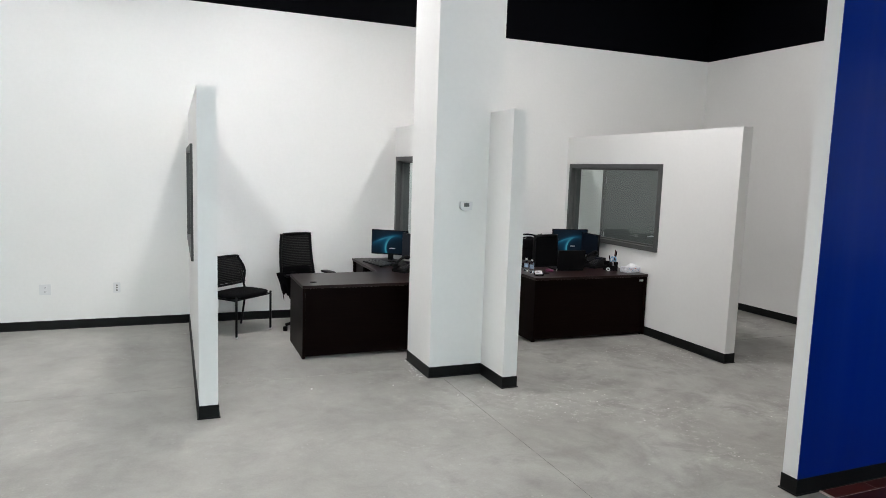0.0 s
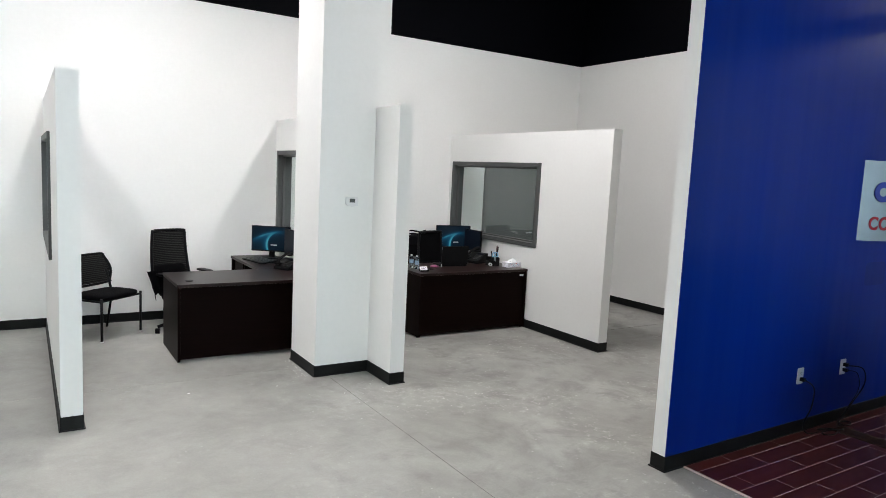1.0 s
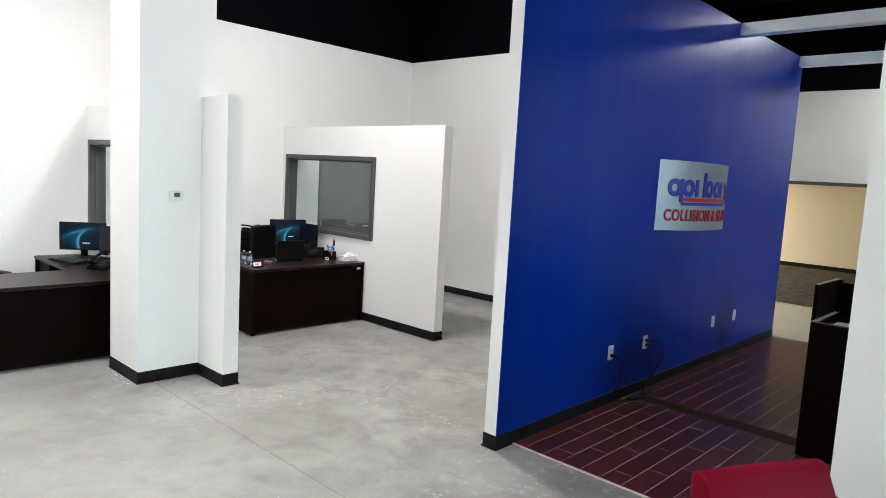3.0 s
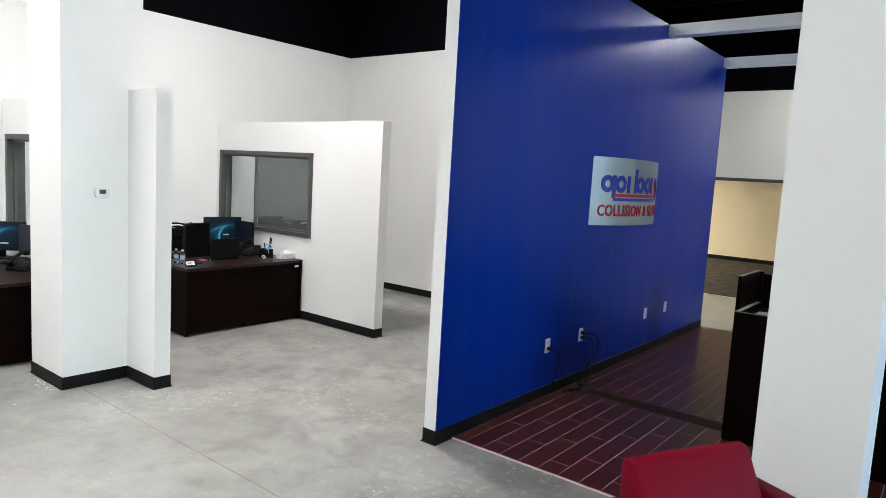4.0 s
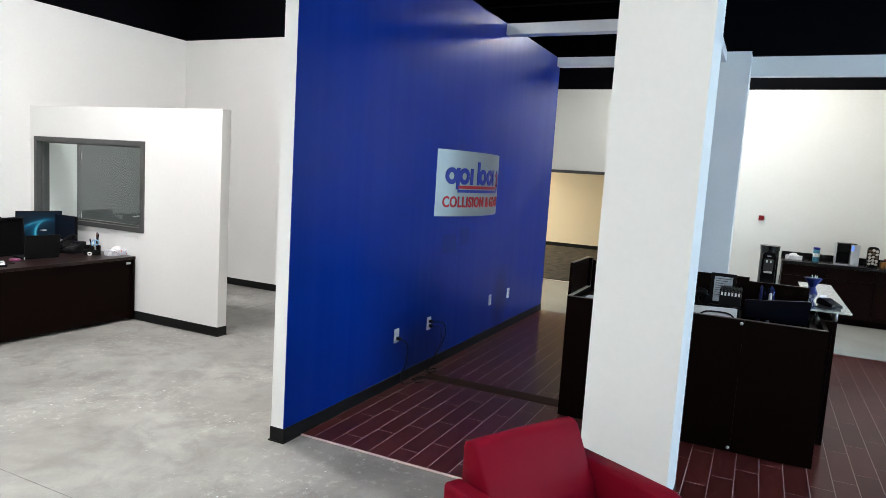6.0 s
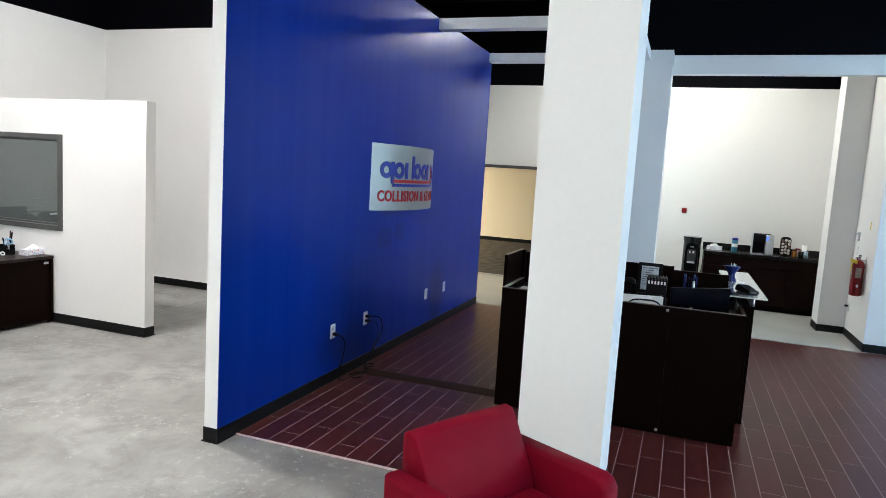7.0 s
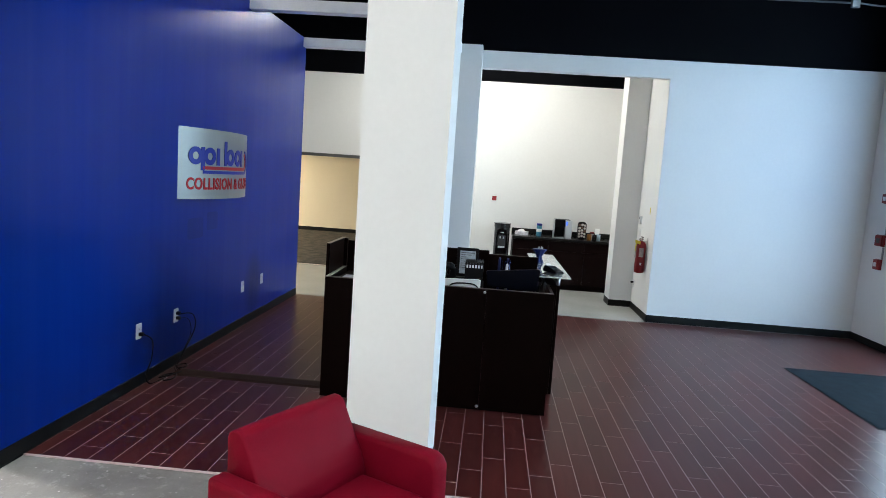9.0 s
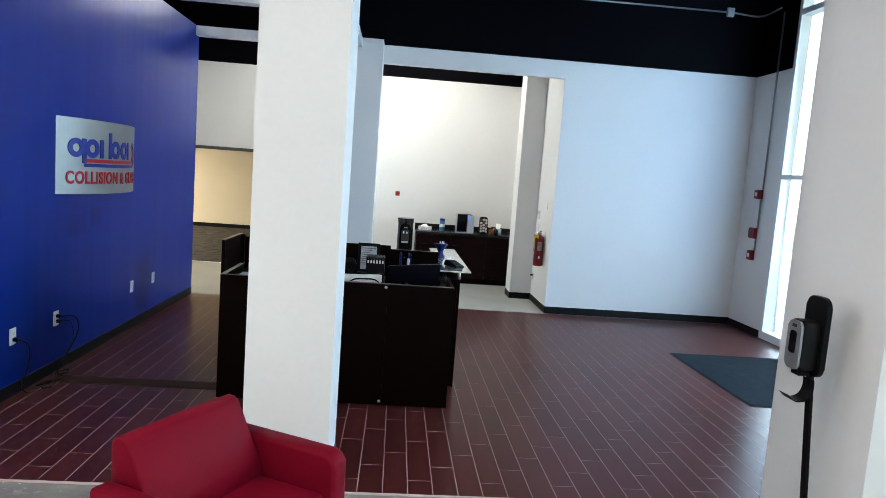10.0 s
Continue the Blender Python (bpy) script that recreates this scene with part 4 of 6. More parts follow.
def mouse(m, material, label):
    t = thing("computer_mouse", m, label, "mouse")
    part("shell", pillow(bmesh.new(), 0, 0, 0.017, 0.031, 0.054, 0.017, 0.7, 18, 10), material, t, "", True)
    part("wheel", boxes((-0.004, 0.004, -0.04, -0.02, 0.024, 0.036), bev=0.002), PLASTIC, t)
    return t


def desk_phone(m, label):
    """A desk telephone on a sloped body with its handset."""
    t = thing("telephone", m, label, "telephone")
    part("body", slab(bmesh.new(), [(-0.10, 0.0), (0.10, 0.0), (0.10, 0.11), (0.07, 0.115), (-0.10, 0.03)], -0.10, 0.10, "x", 0.004), PLASTIC, t)
    bm = tube(bmesh.new(), smoothline([(-0.06, -0.09, 0.085), (-0.06, -0.05, 0.108), (-0.06, 0.03, 0.145), (-0.06, 0.12, 0.165)]), 0.015, 10)
    for y, z in ((-0.09, 0.074), (0.115, 0.148)):
        pillow(bm, -0.06, y, z, 0.028, 0.034, 0.022, 0.6, 14, 8)
    part("handset", bm, PLASTIC, t, "", True)
    part("cradle", boxes((-0.085, -0.035, -0.085, 0.09, 0.0305, 0.07), bev=0.004), PLASTIC, t)
    part("display", boxes((0.0, 0.085, 0.025, 0.085, 0.090, 0.112), bev=0.003), DARKSCREEN, t)
    for r in range(4):
        for k in range(3):
            part("key", boxes((k * 0.028, 0.02 + k * 0.028, -0.08 + r * 0.026, -0.064 + r * 0.026, 0.045 + r * 0.011, 0.057 + r * 0.011)), KEYCAP, t)
    n = 120
    pts = []
    for k in range(n):
        f, a = k / (n - 1), k * 0.95
        x, y, z = 0.10 + 0.13 * math.sin(f * math.pi), -0.10 + 0.22 * f, 0.014 + 0.05 * math.sin(f * math.pi) ** 2
        pts.append((x + 0.010 * math.cos(a), y, z + 0.010 * math.sin(a)))
    part("coiled_cord", tube(bmesh.new(), pts, 0.0028, 5), CORD, t, "", True)
    return t


keyboard(pose(2.335, 7.66, DT + 0.012, 0, 0, -78) @ pose(0, 0, 0, 6) @ Matrix.Diagonal((1.08, 1.4, 1, 1)))
mouse(pose(2.60, 7.30, DT, 0, 0, -40), PLASTIC, "black computer mouse on the desk")
desk_phone(pose(2.46, 7.06, DT, 0, 0, -60), "black desk telephone beside the monitors")
# phone-like dock with a warm glowing card, cables
t = thing("charging_dock", pose(2.60, 7.52, DT, 0, 0, -30), "small dark dock with a pale amber card", "dock")
part("base", boxes((-0.06, 0.06, -0.05, 0.05, 0.0, 0.018), bev=0.004), PLASTIC, t)
part("card", boxes((-0.045, 0.045, -0.03, 0.03, 0.018, 0.021)), mat("amber_card", (0.55, 0.33, 0.18), 0.5, vary=0.2, scale=60), t, "pale amber card")


def laptop(m, label, tilt=100):
    t = thing("laptop", m, label, "laptop")
    part("base", slab(bmesh.new(), rounded(-0.18, 0.18, -0.12, 0.12, 0.012), 0.002, 0.020, "z", 0.003), PLASTIC, t)
    bm = slab(bmesh.new(), rounded(-0.18, 0.18, 0.0, 0.235, 0.012), -0.008, 0.0, "y", 0.002)
    turned(bm, Matrix.Translation((0, -0.118, 0.022)) @ Matrix.Rotation(radians(90 - tilt) * -1, 4, "X"), 0)
    part("lid", bm, PLASTIC, t)
    bm = boxes((-0.165, 0.165, 0.0005, 0.0015, 0.015, 0.22))
    turned(bm, Matrix.Translation((0, -0.118, 0.022)) @ Matrix.Rotation(radians(90 - tilt) * -1, 4, "X"), 0)
    part("screen", bm, DARKSCREEN, t)
    return t


laptop(pose(4.50, 6.90, DT, 0, 0, -6), "open black laptop seen from behind, on the crowded desk", 97)
part("port_light", boxes((-0.004, 0.004, -0.002, 0.0, 0.0, 0.03)), IVORY, thing("usb_stick", (4.30, 6.78, DT + 0.001), "small pale plug-in stick beside the laptop", "usb stick"))


def water_bottle(m):
    t = thing("water_bottle", m, "small clear plastic water bottle with a blue label", "bottle", "water bottles")
    prof = [(0.026, 0.0), (0.031, 0.006), (0.031, 0.05), (0.029, 0.06), (0.031, 0.075), (0.031, 0.12), (0.024, 0.145), (0.013, 0.162), (0.013, 0.172)]
    part("body", lathe(bmesh.new(), prof, 20), BOTTLE, t, "", True)
    part("label_band", lathe(bmesh.new(), [(0.0315, 0.065), (0.0318, 0.066), (0.0318, 0.112), (0.0315, 0.113)], 20), LABELBLUE, t, "blue printed label", True)
    part("cap", lathe(bmesh.new(), [(0.015, 0.170), (0.0155, 0.172), (0.0155, 0.188), (0.013, 0.190)], 18), IVORY, t, "white screw cap", True)
    return t


b1 = water_bottle(Matrix.Translation((3.90, 6.815, DT)) @ Matrix.Scale(0.85, 4))
copy_thing(b1, Matrix.Translation((3.912, 6.705, DT)))
copy_thing(b1, Matrix.Translation((3.84, 6.95, DT)))

t = thing("card_holder", pose(3.905, 6.52, DT, 0, 0, -6), "black card holder with white business cards", "card holder")
part("tray", slab(bmesh.new(), [(-0.025, 0.0), (0.03, 0.0), (0.03, 0.028), (0.022, 0.028), (0.012, 0.010), (-0.025, 0.018)], -0.05, 0.05, "x", 0.0015), PLASTIC, t)
bm = boxes((-0.045, 0.045, -0.004, 0.004, 0.0, 0.045))
turned(bm, Matrix.Translation((0, 0.004, 0.014)) @ Matrix.Rotation(radians(-35), 4, "X"), 0)
part("cards", bm, PAPER, t, "stack of white cards")
bm = boxes((-0.03, 0.03, -0.0055, -0.0045, 0.024, 0.029), (-0.03, 0.01, -0.0055, -0.0045, 0.015, 0.019))
turned(bm, Matrix.Translation((0, 0.004, 0.014)) @ Matrix.Rotation(radians(-35), 4, "X"), 0)
part("print", bm, DARKSLOT, t, "dark bars of print")
mouse(pose(4.19, 6.76, DT, 0, 0, 50) @ Matrix.Scale(0.95, 4), PINK, "dusky pink computer mouse on the desk")
t = thing("sticky_notes", pose(4.05, 6.64, DT, 0, 0, 10), "thin black pad on the desk", "notepad")
part("pad", boxes((-0.05, 0.05, -0.03, 0.03, 0.0, 0.008), bev=0.001), PLASTIC, t)

desk_phone(pose(4.99, 7.03, DT, 0, 0, -72) @ Matrix.Scale(1.12, 4), "black desk telephone with a coiled cord")


def pen_organizer(m):
    t = thing("desk_organizer", m, "black desk organiser with pens, tape and pale blue scissors", "desk organiser")
    part("body", boxes((-0.06, 0.06, -0.05, 0.05, 0.0, 0.012), (-0.06, -0.054, -0.05, 0.05, 0.012, 0.05), (0.054, 0.06, -0.05, 0.05, 0.012, 0.09), (-0.054, 0.054, 0.044, 0.05, 0.012, 0.09), (-0.054, 0.054, -0.05, -0.044, 0.012, 0.05), (0.0, 0.005, -0.044, 0.044, 0.012, 0.08), bev=0.0015), PLASTIC, t)
    for x, y, hgt, a, mt in ((0.045, 0.02, 0.13, -7, LABELBLUE), (0.03, -0.015, 0.19, 7, PLASTIC), (0.02, 0.025, 0.14, -12, PLASTIC), (0.035, 0.0, 0.20, 3, DARKRED)):
        bm = lathe(bmesh.new(), [(0.0065, 0), (0.0065, hgt - 0.01), (0.004, hgt)], 10)
        turned(bm, Matrix.Translation((x, y, 0.013)) @ Matrix.Rotation(radians(a), 4, "Y"), 0)
        part("pen", bm, mt, t, "", True)
    scissors = part("scissors", boxes((0.004, 0.012, -0.030, -0.027, 0.013, 0.10), (0.018, 0.026, -0.026, -0.023, 0.013, 0.10)), STEEL, t, "steel scissor blades")
    for cx, tilt in ((0.000, 0.5), (0.032, -0.5)):
        loop = [(cx + 0.015 * math.cos(a) + 0.010 * tilt * math.sin(a), -0.027, 0.118 + 0.024 * math.sin(a)) for a in [i * math.pi / 8 for i in range(17)]]
        part("handle", tube(bmesh.new(), loop, 0.006, 7), SCISSORBLUE, scissors, "pale blue plastic scissor handle", True)
    part("tape", tube(bmesh.new(), [(-0.045 + 0.016 * math.cos(i * 0.52), -0.060 + 0.010 * math.sin(i * 0.52), 0.017 + 0.012 * math.sin(i * 0.52)) for i in range(13)], 0.006, 8), IVORY, t, "pale roll of tape", True)
    return t


DARKRED = mat("dark_red_plastic", (0.05, 0.006, 0.006), 0.4)
SCISSORBLUE = mat("pale_blue_plastic", (0.22, 0.42, 0.60), 0.4)
pen_organizer(pose(5.05, 6.75, DT, 0, 0, -15) @ Matrix.Scale(1.2, 4))


def tissue_box(m, label="printed cardboard tissue box with a tissue standing out"):
    t = thing("tissue_box", m, label, "tissue box", "tissue boxes")
    part("carton", boxes((-0.115, 0.115, -0.06, 0.06, 0.0, 0.062), bev=0.002), TISSUE, t)
    for k in range(9):
        x, z, w = -0.104 + 0.0235 * k, 0.008 + 0.011 * (k * 3 % 4), 0.012 + 0.004 * (k % 2)
        bm = slab(bmesh.new(), rounded(x, x + w, z, z + w, w * 0.42, 3), -0.0612, -0.0602, "y")
        part("printed_shape", bm, TISSUERED if k % 3 == 2 else LABELBLUE, t, "pale red printed shape" if k % 3 == 2 else "pale blue printed shape")
    bm = bmesh.new()
    n = 20
    rings = []
    for j, (r, z) in enumerate(((0.065, 0.062), (0.06, 0.070), (0.045, 0.080), (0.025, 0.092), (0.008, 0.100))):
        rings.append([bm.verts.new((r * (1 + 0.25 * math.sin(3 * a + j)) * math.cos(a), 0.45 * r * (1 + 0.3 * math.sin(4 * a + 2 * j)) * math.sin(a), z + 0.008 * math.sin(5 * a + j))) for a in [2 * math.pi * k / n for k in range(n)]])
    for a, b in zip(rings, rings[1:]):
        for k in range(n):
            bm.faces.new((a[k], a[(k + 1) % n], b[(k + 1) % n], b[k]))
    bm.faces.new(rings[-1])
    part("tissue", bm, PAPER, t, "crumpled white tissue", True)
    return t


tissue_box(pose(5.23, 6.58, DT, 0, 0, 4))


def shoulder_bag(m):
    """A soft black bag with a strap, slumped on the return of the desk."""
    t = thing("shoulder_bag", m, "soft black bag with looped straps behind the desk", "bag")
    bm = pillow(bmesh.new(), 0, 0, 0.15, 0.19, 0.09, 0.15, 0.6)
    for v in bm.verts:
        v.co.z += 0.018 * math.sin(v.co.x * 23 + 1) * (v.co.z / 0.3)
        v.co.y += 0.012 * math.sin(v.co.x * 31 + v.co.z * 17)
    part("pouch", bm, CLOTH, t, "", True)
    part("flap", pillow(bmesh.new(), 0.0, -0.05, 0.23, 0.17, 0.055, 0.07, 0.5), CLOTH, t, "", True)
    part("strap", tube(bmesh.new(), smoothline([(-0.17, -0.02, 0.20), (-0.19, -0.03, 0.33), (-0.06, -0.04, 0.36), (0.08, -0.03, 0.345), (0.17, 0.0, 0.36)]), 0.011, 7), MATTE, t, "", True)
    part("strap", tube(bmesh.new(), smoothline([(-0.15, 0.02, 0.22), (-0.10, 0.0, 0.30), (0.03, 0.0, 0.315), (0.16, 0.02, 0.25)]), 0.010, 7), MATTE, t, "", True)
    part("buckle", boxes((0.10, 0.115, -0.106, -0.098, 0.15, 0.17), bev=0.002), GREYMETAL, t, "small dark metal buckle")
    return t


# a low credenza stands behind the chair, the bag lies on it
t = thing("credenza", (3.79, 7.72, 0), "low dark espresso credenza against the back wall", "credenza")
part("carcass", boxes((0, 0.95, 0, 0.55, 0.02, 0.69), bev=0.003), ESPRESSO, t)
part("top", boxes((-0.01, 0.96, -0.01, 0.56, 0.69, 0.72), bev=0.003), ESPTOP, t)
for x in (0.01, 0.48):
    part("door", boxes((x, x + 0.46, -0.018, -0.001, 0.05, 0.68), bev=0.002), ESPRESSO, t)
shoulder_bag(pose(4.56, 7.93, 0.72, 0, 0, -12))

# ---- small fittings on the office walls ----
def wall_outlet(m, label, w=0.075, h=0.118, holes=((0, 0.022), (0, -0.022)), slots=True):
    """A wall plate with its sockets; it faces -y and stands on the wall's plane."""
    t = thing("wall_outlet", m, label, "wall outlet", "wall outlets")
    part("plate", slab(bmesh.new(), rounded(-w / 2, w / 2, -h / 2, h / 2, 0.006), -0.006, 0.0, "y", 0.002), IVORY, t)
    for x, z in holes:
        s = part("socket", slab(bmesh.new(), rounded(x - 0.017, x + 0.017, z - 0.014, z + 0.014, 0.006), -0.009, -0.006, "y", 0.001), IVORY, t)
        if slots:
            part("slot", boxes((x - 0.009, x - 0.006, -0.0096, -0.0088, z - 0.002, z + 0.008), (x + 0.006, x + 0.009, -0.0096, -0.0088, z - 0.002, z + 0.008), (x - 0.003, x + 0.003, -0.0096, -0.0088, z - 0.010, z - 0.005)), DARKSLOT, s)
    return t


wall_outlet(pose(-1.285, NY, 0.452), "white double wall outlet plate low on the wall", 0.115, 0.118)
t = wall_outlet(pose(-0.573, NY, 0.452), "white data outlet plate with dark jacks", 0.075, 0.118, ((0, 0.028), (0, 0.0), (0, -0.028)), False)
for z in (0.028, 0.0, -0.028):
    part("jack", boxes((-0.008, 0.008, -0.0105, -0.0085, z - 0.007, z + 0.007), bev=0.001), DARKSLOT, t, "dark data jack")

t = thing("thermostat", (2.50, 5.505, 1.585), "white wall thermostat with a small grey display", "thermostat")
part("case", slab(bmesh.new(), [(-0.060, 0.036), (-0.060, -0.014), (-0.052, -0.030), (-0.030, -0.040), (0.0, -0.044), (0.030, -0.040), (0.052, -0.030), (0.060, -0.014), (0.060, 0.036), (0.054, 0.040), (-0.054, 0.040)], -0.028, 0.0, "y", 0.004), IVORY, t)
part("display", slab(bmesh.new(), rounded(-0.026, 0.026, -0.006, 0.028, 0.003), -0.0295, -0.0275, "y"), mat("grey_display", (0.05, 0.06, 0.055), 0.3), t, "grey display")
for x in (-0.012, 0.010, 0.045):
    part("button", boxes((x, x + 0.012, -0.031, -0.028, -0.034, -0.026), bev=0.001), IVORY, t)

# bits of debris swept beside the pillar
rng = random.Random(11)
t = thing("debris", (2.12, 5.75, 0), "white crumbs of plaster on the floor beside the pillar", "debris")
t["kind"] = "stuff"
bm = bmesh.new()
for k in range(46):
    x, y, s = rng.gauss(0.02, 0.035), rng.gauss(-0.05, 0.17), rng.uniform(0.002, 0.008)
    lathe(bm, [(s, 0.0), (s * 0.8, s * 0.4), (s * 0.3, s * 0.6)], 5, x, y)
for x, y, s in ((-0.30, -0.35, 0.008), (0.45, -0.62, 0.006), (-1.0, -0.25, 0.012), (0.15, -0.75, 0.006), (-0.7, 1.0, 0.006)):
    lathe(bm, [(s, 0.0), (s * 0.9, 0.003), (s * 0.3, 0.004)], 6, x, y)
part("crumbs", bm, PAPER, t)


# ---- the blue wall ----
def curved_sign():
    """A bowed metal sign: letters and swoosh of the mark as plain shapes bent to its face."""
    x0, x1, z0, z1, bow = 5.648, 7.215, 1.505, 2.143, 0.20
    w = (x1 - x0) / 2
    R = (w * w + bow * bow) / (2 * bow)
    xc = (x0 + x1) / 2
    t = thing("wall_sign", (xc, BY0, z0), "bowed brushed metal wall sign with blue and red shapes", "sign")

    def face(s, off=0.0):
        """A point of the face, s along the bow from -1 to 1."""
        a = s * math.asin(w / R)
        return Vector(((R + off) * math.sin(a), -((R + off) * math.cos(a) - (R - bow)), 0))

    h = z1 - z0
    n = 40
    bm = bmesh.new()
    rows = []
    for k in range(n + 1):
        s = -1 + 2 * k / n
        f, b = face(s), face(s, -0.004)
        rows.append([bm.verts.new((f.x, f.y, 0)), bm.verts.new((f.x, f.y, h)), bm.verts.new((b.x, b.y, h)), bm.verts.new((b.x, b.y, 0))])
    for p, q in zip(rows, rows[1:]):
        for i in range(4):
            bm.faces.new((p[i], p[(i + 1) % 4], q[(i + 1) % 4], q[i]))
    bm.faces.new(rows[0])
    bm.faces.new(rows[-1])
    part("panel", bm, SIGNMETAL, t, "brushed silver panel", False)
    for z in (0.12, h - 0.12):
        for s in (-0.9, 0.9):
            f = face(s, -0.004)
            part("bracket", boxes((f.x - 0.02, f.x + 0.02, min(f.y + 0.015, -0.004), -0.0005, z - 0.02, z + 0.02)), SILVER, t)

    def stroke(name, pts, width, material):
        """A flat band of that width along points (s, z) of the face."""
        bm = bmesh.new()
        last = None
        half = math.asin(w / R) * R
        p = []
        for (a, z), (c, e) in zip(pts, pts[1:]):
            k = max(1, int(abs(c - a) / 0.05))
            p += [Vector((half * (a + (c - a) * i / k), z + (e - z) * i / k)) for i in range(k)]
        p.append(Vector((pts[-1][0] * half, pts[-1][1])))
        for i, q in enumerate(p):
            d = (p[min(i + 1, len(p) - 1)] - p[max(i - 1, 0)]).normalized()
            nrm = Vector((-d.y, d.x)) * width / 2
            vs = []
            for off in (0.001, 0.006):
                for e in (q + nrm, q - nrm):
                    f = face(e.x / half, off)
                    vs.append(bm.verts.new((f.x, f.y, e.y)))
            if last:
                for a, b, c2, d2 in ((0, 1, 1, 0), (2, 3, 3, 2), (0, 2, 2, 0), (1, 3, 3, 1)):
                    bm.faces.new((last[a], last[b], vs[c2], vs[d2]))
            else:
                bm.faces.new((vs[0], vs[1], vs[3], vs[2]))
            last = vs
        bm.faces.new((last[0], last[1], last[3], last[2]))
        return part(name, bm, material, t)

    def ring(cx, cz, r, a0=0, a1=360, k=20, asp=1.0):
        return [(cx + asp * r * math.cos(radians(a0 + (a1 - a0) * i / k)) / 0.80, cz + r * math.sin(radians(a0 + (a1 - a0) * i / k))) for i in range(k + 1)]

    # plain blue rings and bars stand for the mark
    zc = 0.392
    for cx in (-0.77, -0.55, -0.14, 0.075):
        stroke("blue_ring", ring(cx, zc, 0.058), 0.046, SIGNBLUE)
    for cx, lo, hi in ((-0.665, -0.13, 0.08), (-0.405, -0.08, 0.08), (-0.255, -0.08, 0.15), (0.215, -0.08, 0.08)):
        stroke("blue_bar", [(cx, zc + lo), (cx, zc + hi)], 0.046, SIGNBLUE)
    # swoosh: red above blue, turning up at the end
    stroke("swoosh", [(-0.66, 0.286), (0.30, 0.286)] + ring(0.34, 0.358, 0.072, -90, 80, 14), 0.030, SIGNRED)
    stroke("swoosh", [(-0.66, 0.247), (0.34, 0.247)] + ring(0.38, 0.352, 0.105, -90, 88, 14), 0.028, SIGNBLUE)
    # the words below, set in the built-in font and bent to the face
    font = bpy.data.curves.new("words", "FONT")
    font.body, font.size, font.extrude, font.offset = "COLLISION & GLASS", 1.0, 0.0, 0.028
    font.space_character = 1.12
    holder = bpy.data.objects.new("words", font)
    scene.collection.objects.link(holder)
    bpy.context.view_layer.update()
    me = bpy.data.meshes.new_from_object(holder.evaluated_get(bpy.context.evaluated_depsgraph_get()))
    bpy.data.objects.remove(holder)
    bm = bmesh.new()
    bm.from_mesh(me)
    bpy.data.meshes.remove(me)
    for k in range(1, 40):
        c = min(v.co.x for v in bm.verts) if k == 1 else c
        d = max(v.co.x for v in bm.verts) if k == 1 else d
        bmesh.ops.bisect_plane(bm, geom=bm.verts[:] + bm.edges[:] + bm.faces[:], plane_co=(c + (d - c) * k / 40, 0, 0), plane_no=(1, 0, 0))
    bmesh.ops.triangulate(bm, faces=bm.faces[:])
    r2 = bmesh.ops.extrude_face_region(bm, geom=bm.faces[:])
    front = {v for v in r2["geom"] if isinstance(v, bmesh.types.BMVert)}
    top = max(v.co.y for v in bm.verts)
    for v in bm.verts:
        f = face(-0.89 + 1.46 * (v.co.x - c) / (d - c), 0.006 if v in front else 0.001)
        v.co = (f.x, f.y, 0.092 + 0.104 * v.co.y / top)
    # one raised letter a piece
    left = set(bm.verts)
    isles = []
    while left:
        todo = [next(v for v in bm.verts if v in left)]
        left.discard(todo[0])
        isle = []
        while todo:
            v = todo.pop()
            isle.append(v)
            for e in v.link_edges:
                o = e.other_vert(v)
                if o in left:
                    left.discard(o)
                    todo.append(o)
        isles.append(isle)
    for isle in isles:
        one = bmesh.new()
        twin = {v: one.verts.new(v.co) for v in isle}
        for f in {f for v in isle for f in v.link_faces}:
            one.faces.new([twin[v] for v in f.verts])
        part("red_letter", one, SIGNRED, t)
    bm.free()
    return t


curved_sign()

for k, (x, label) in enumerate(((5.046, "white wall outlet with a black plug in it"), (5.675, "white wall outlet with black plugs in it"), (7.264, "white wall outlet low on the blue wall"), (7.888, "white wall outlet low on the blue wall"))):
    t = wall_outlet(pose(x, BY0, 0.462), label, 0.08, 0.125)
    if k < 2:
        for z in ((-0.022,) if k == 0 else (0.022, -0.022)):
            part("plug", boxes((-0.016, 0.016, -0.045, -0.009, z - 0.014, z + 0.014), bev=0.004), CORD, t, "black plug")


def cable(pts, label, r=0.0055):
    t = thing("power_cord", pts[0], label, "cord")
    o = Vector(pts[0])
    part("cord", tube(bmesh.new(), smoothline([Vector(p) - o for p in pts]), r, 7), CORD, t, "", True)
    return t


cable([(5.05, 2.685, 0.44), (5.10, 2.64, 0.38), (5.13, 2.66, 0.22), (5.10, 2.69, 0.08), (5.12, 2.66, 0.012), (5.30, 2.63, 0.008), (5.44, 2.60, 0.008)], "black power cord hanging down the blue wall")
cable([(5.68, 2.685, 0.48), (5.78, 2.62, 0.46), (5.83, 2.62, 0.32), (5.72, 2.67, 0.12), (5.60, 2.67, 0.03), (5.52, 2.62, 0.008), (5.50, 2.58, 0.008)], "black power cord looping down the blue wall")
cable([(5.68, 2.685, 0.44), (5.74, 2.64, 0.42), (5.79, 2.64, 0.28), (5.70, 2.68, 0.10), (5.56, 2.67, 0.02), (5.47, 2.60, 0.008)], "black power cord looping down the blue wall", 0.0035)
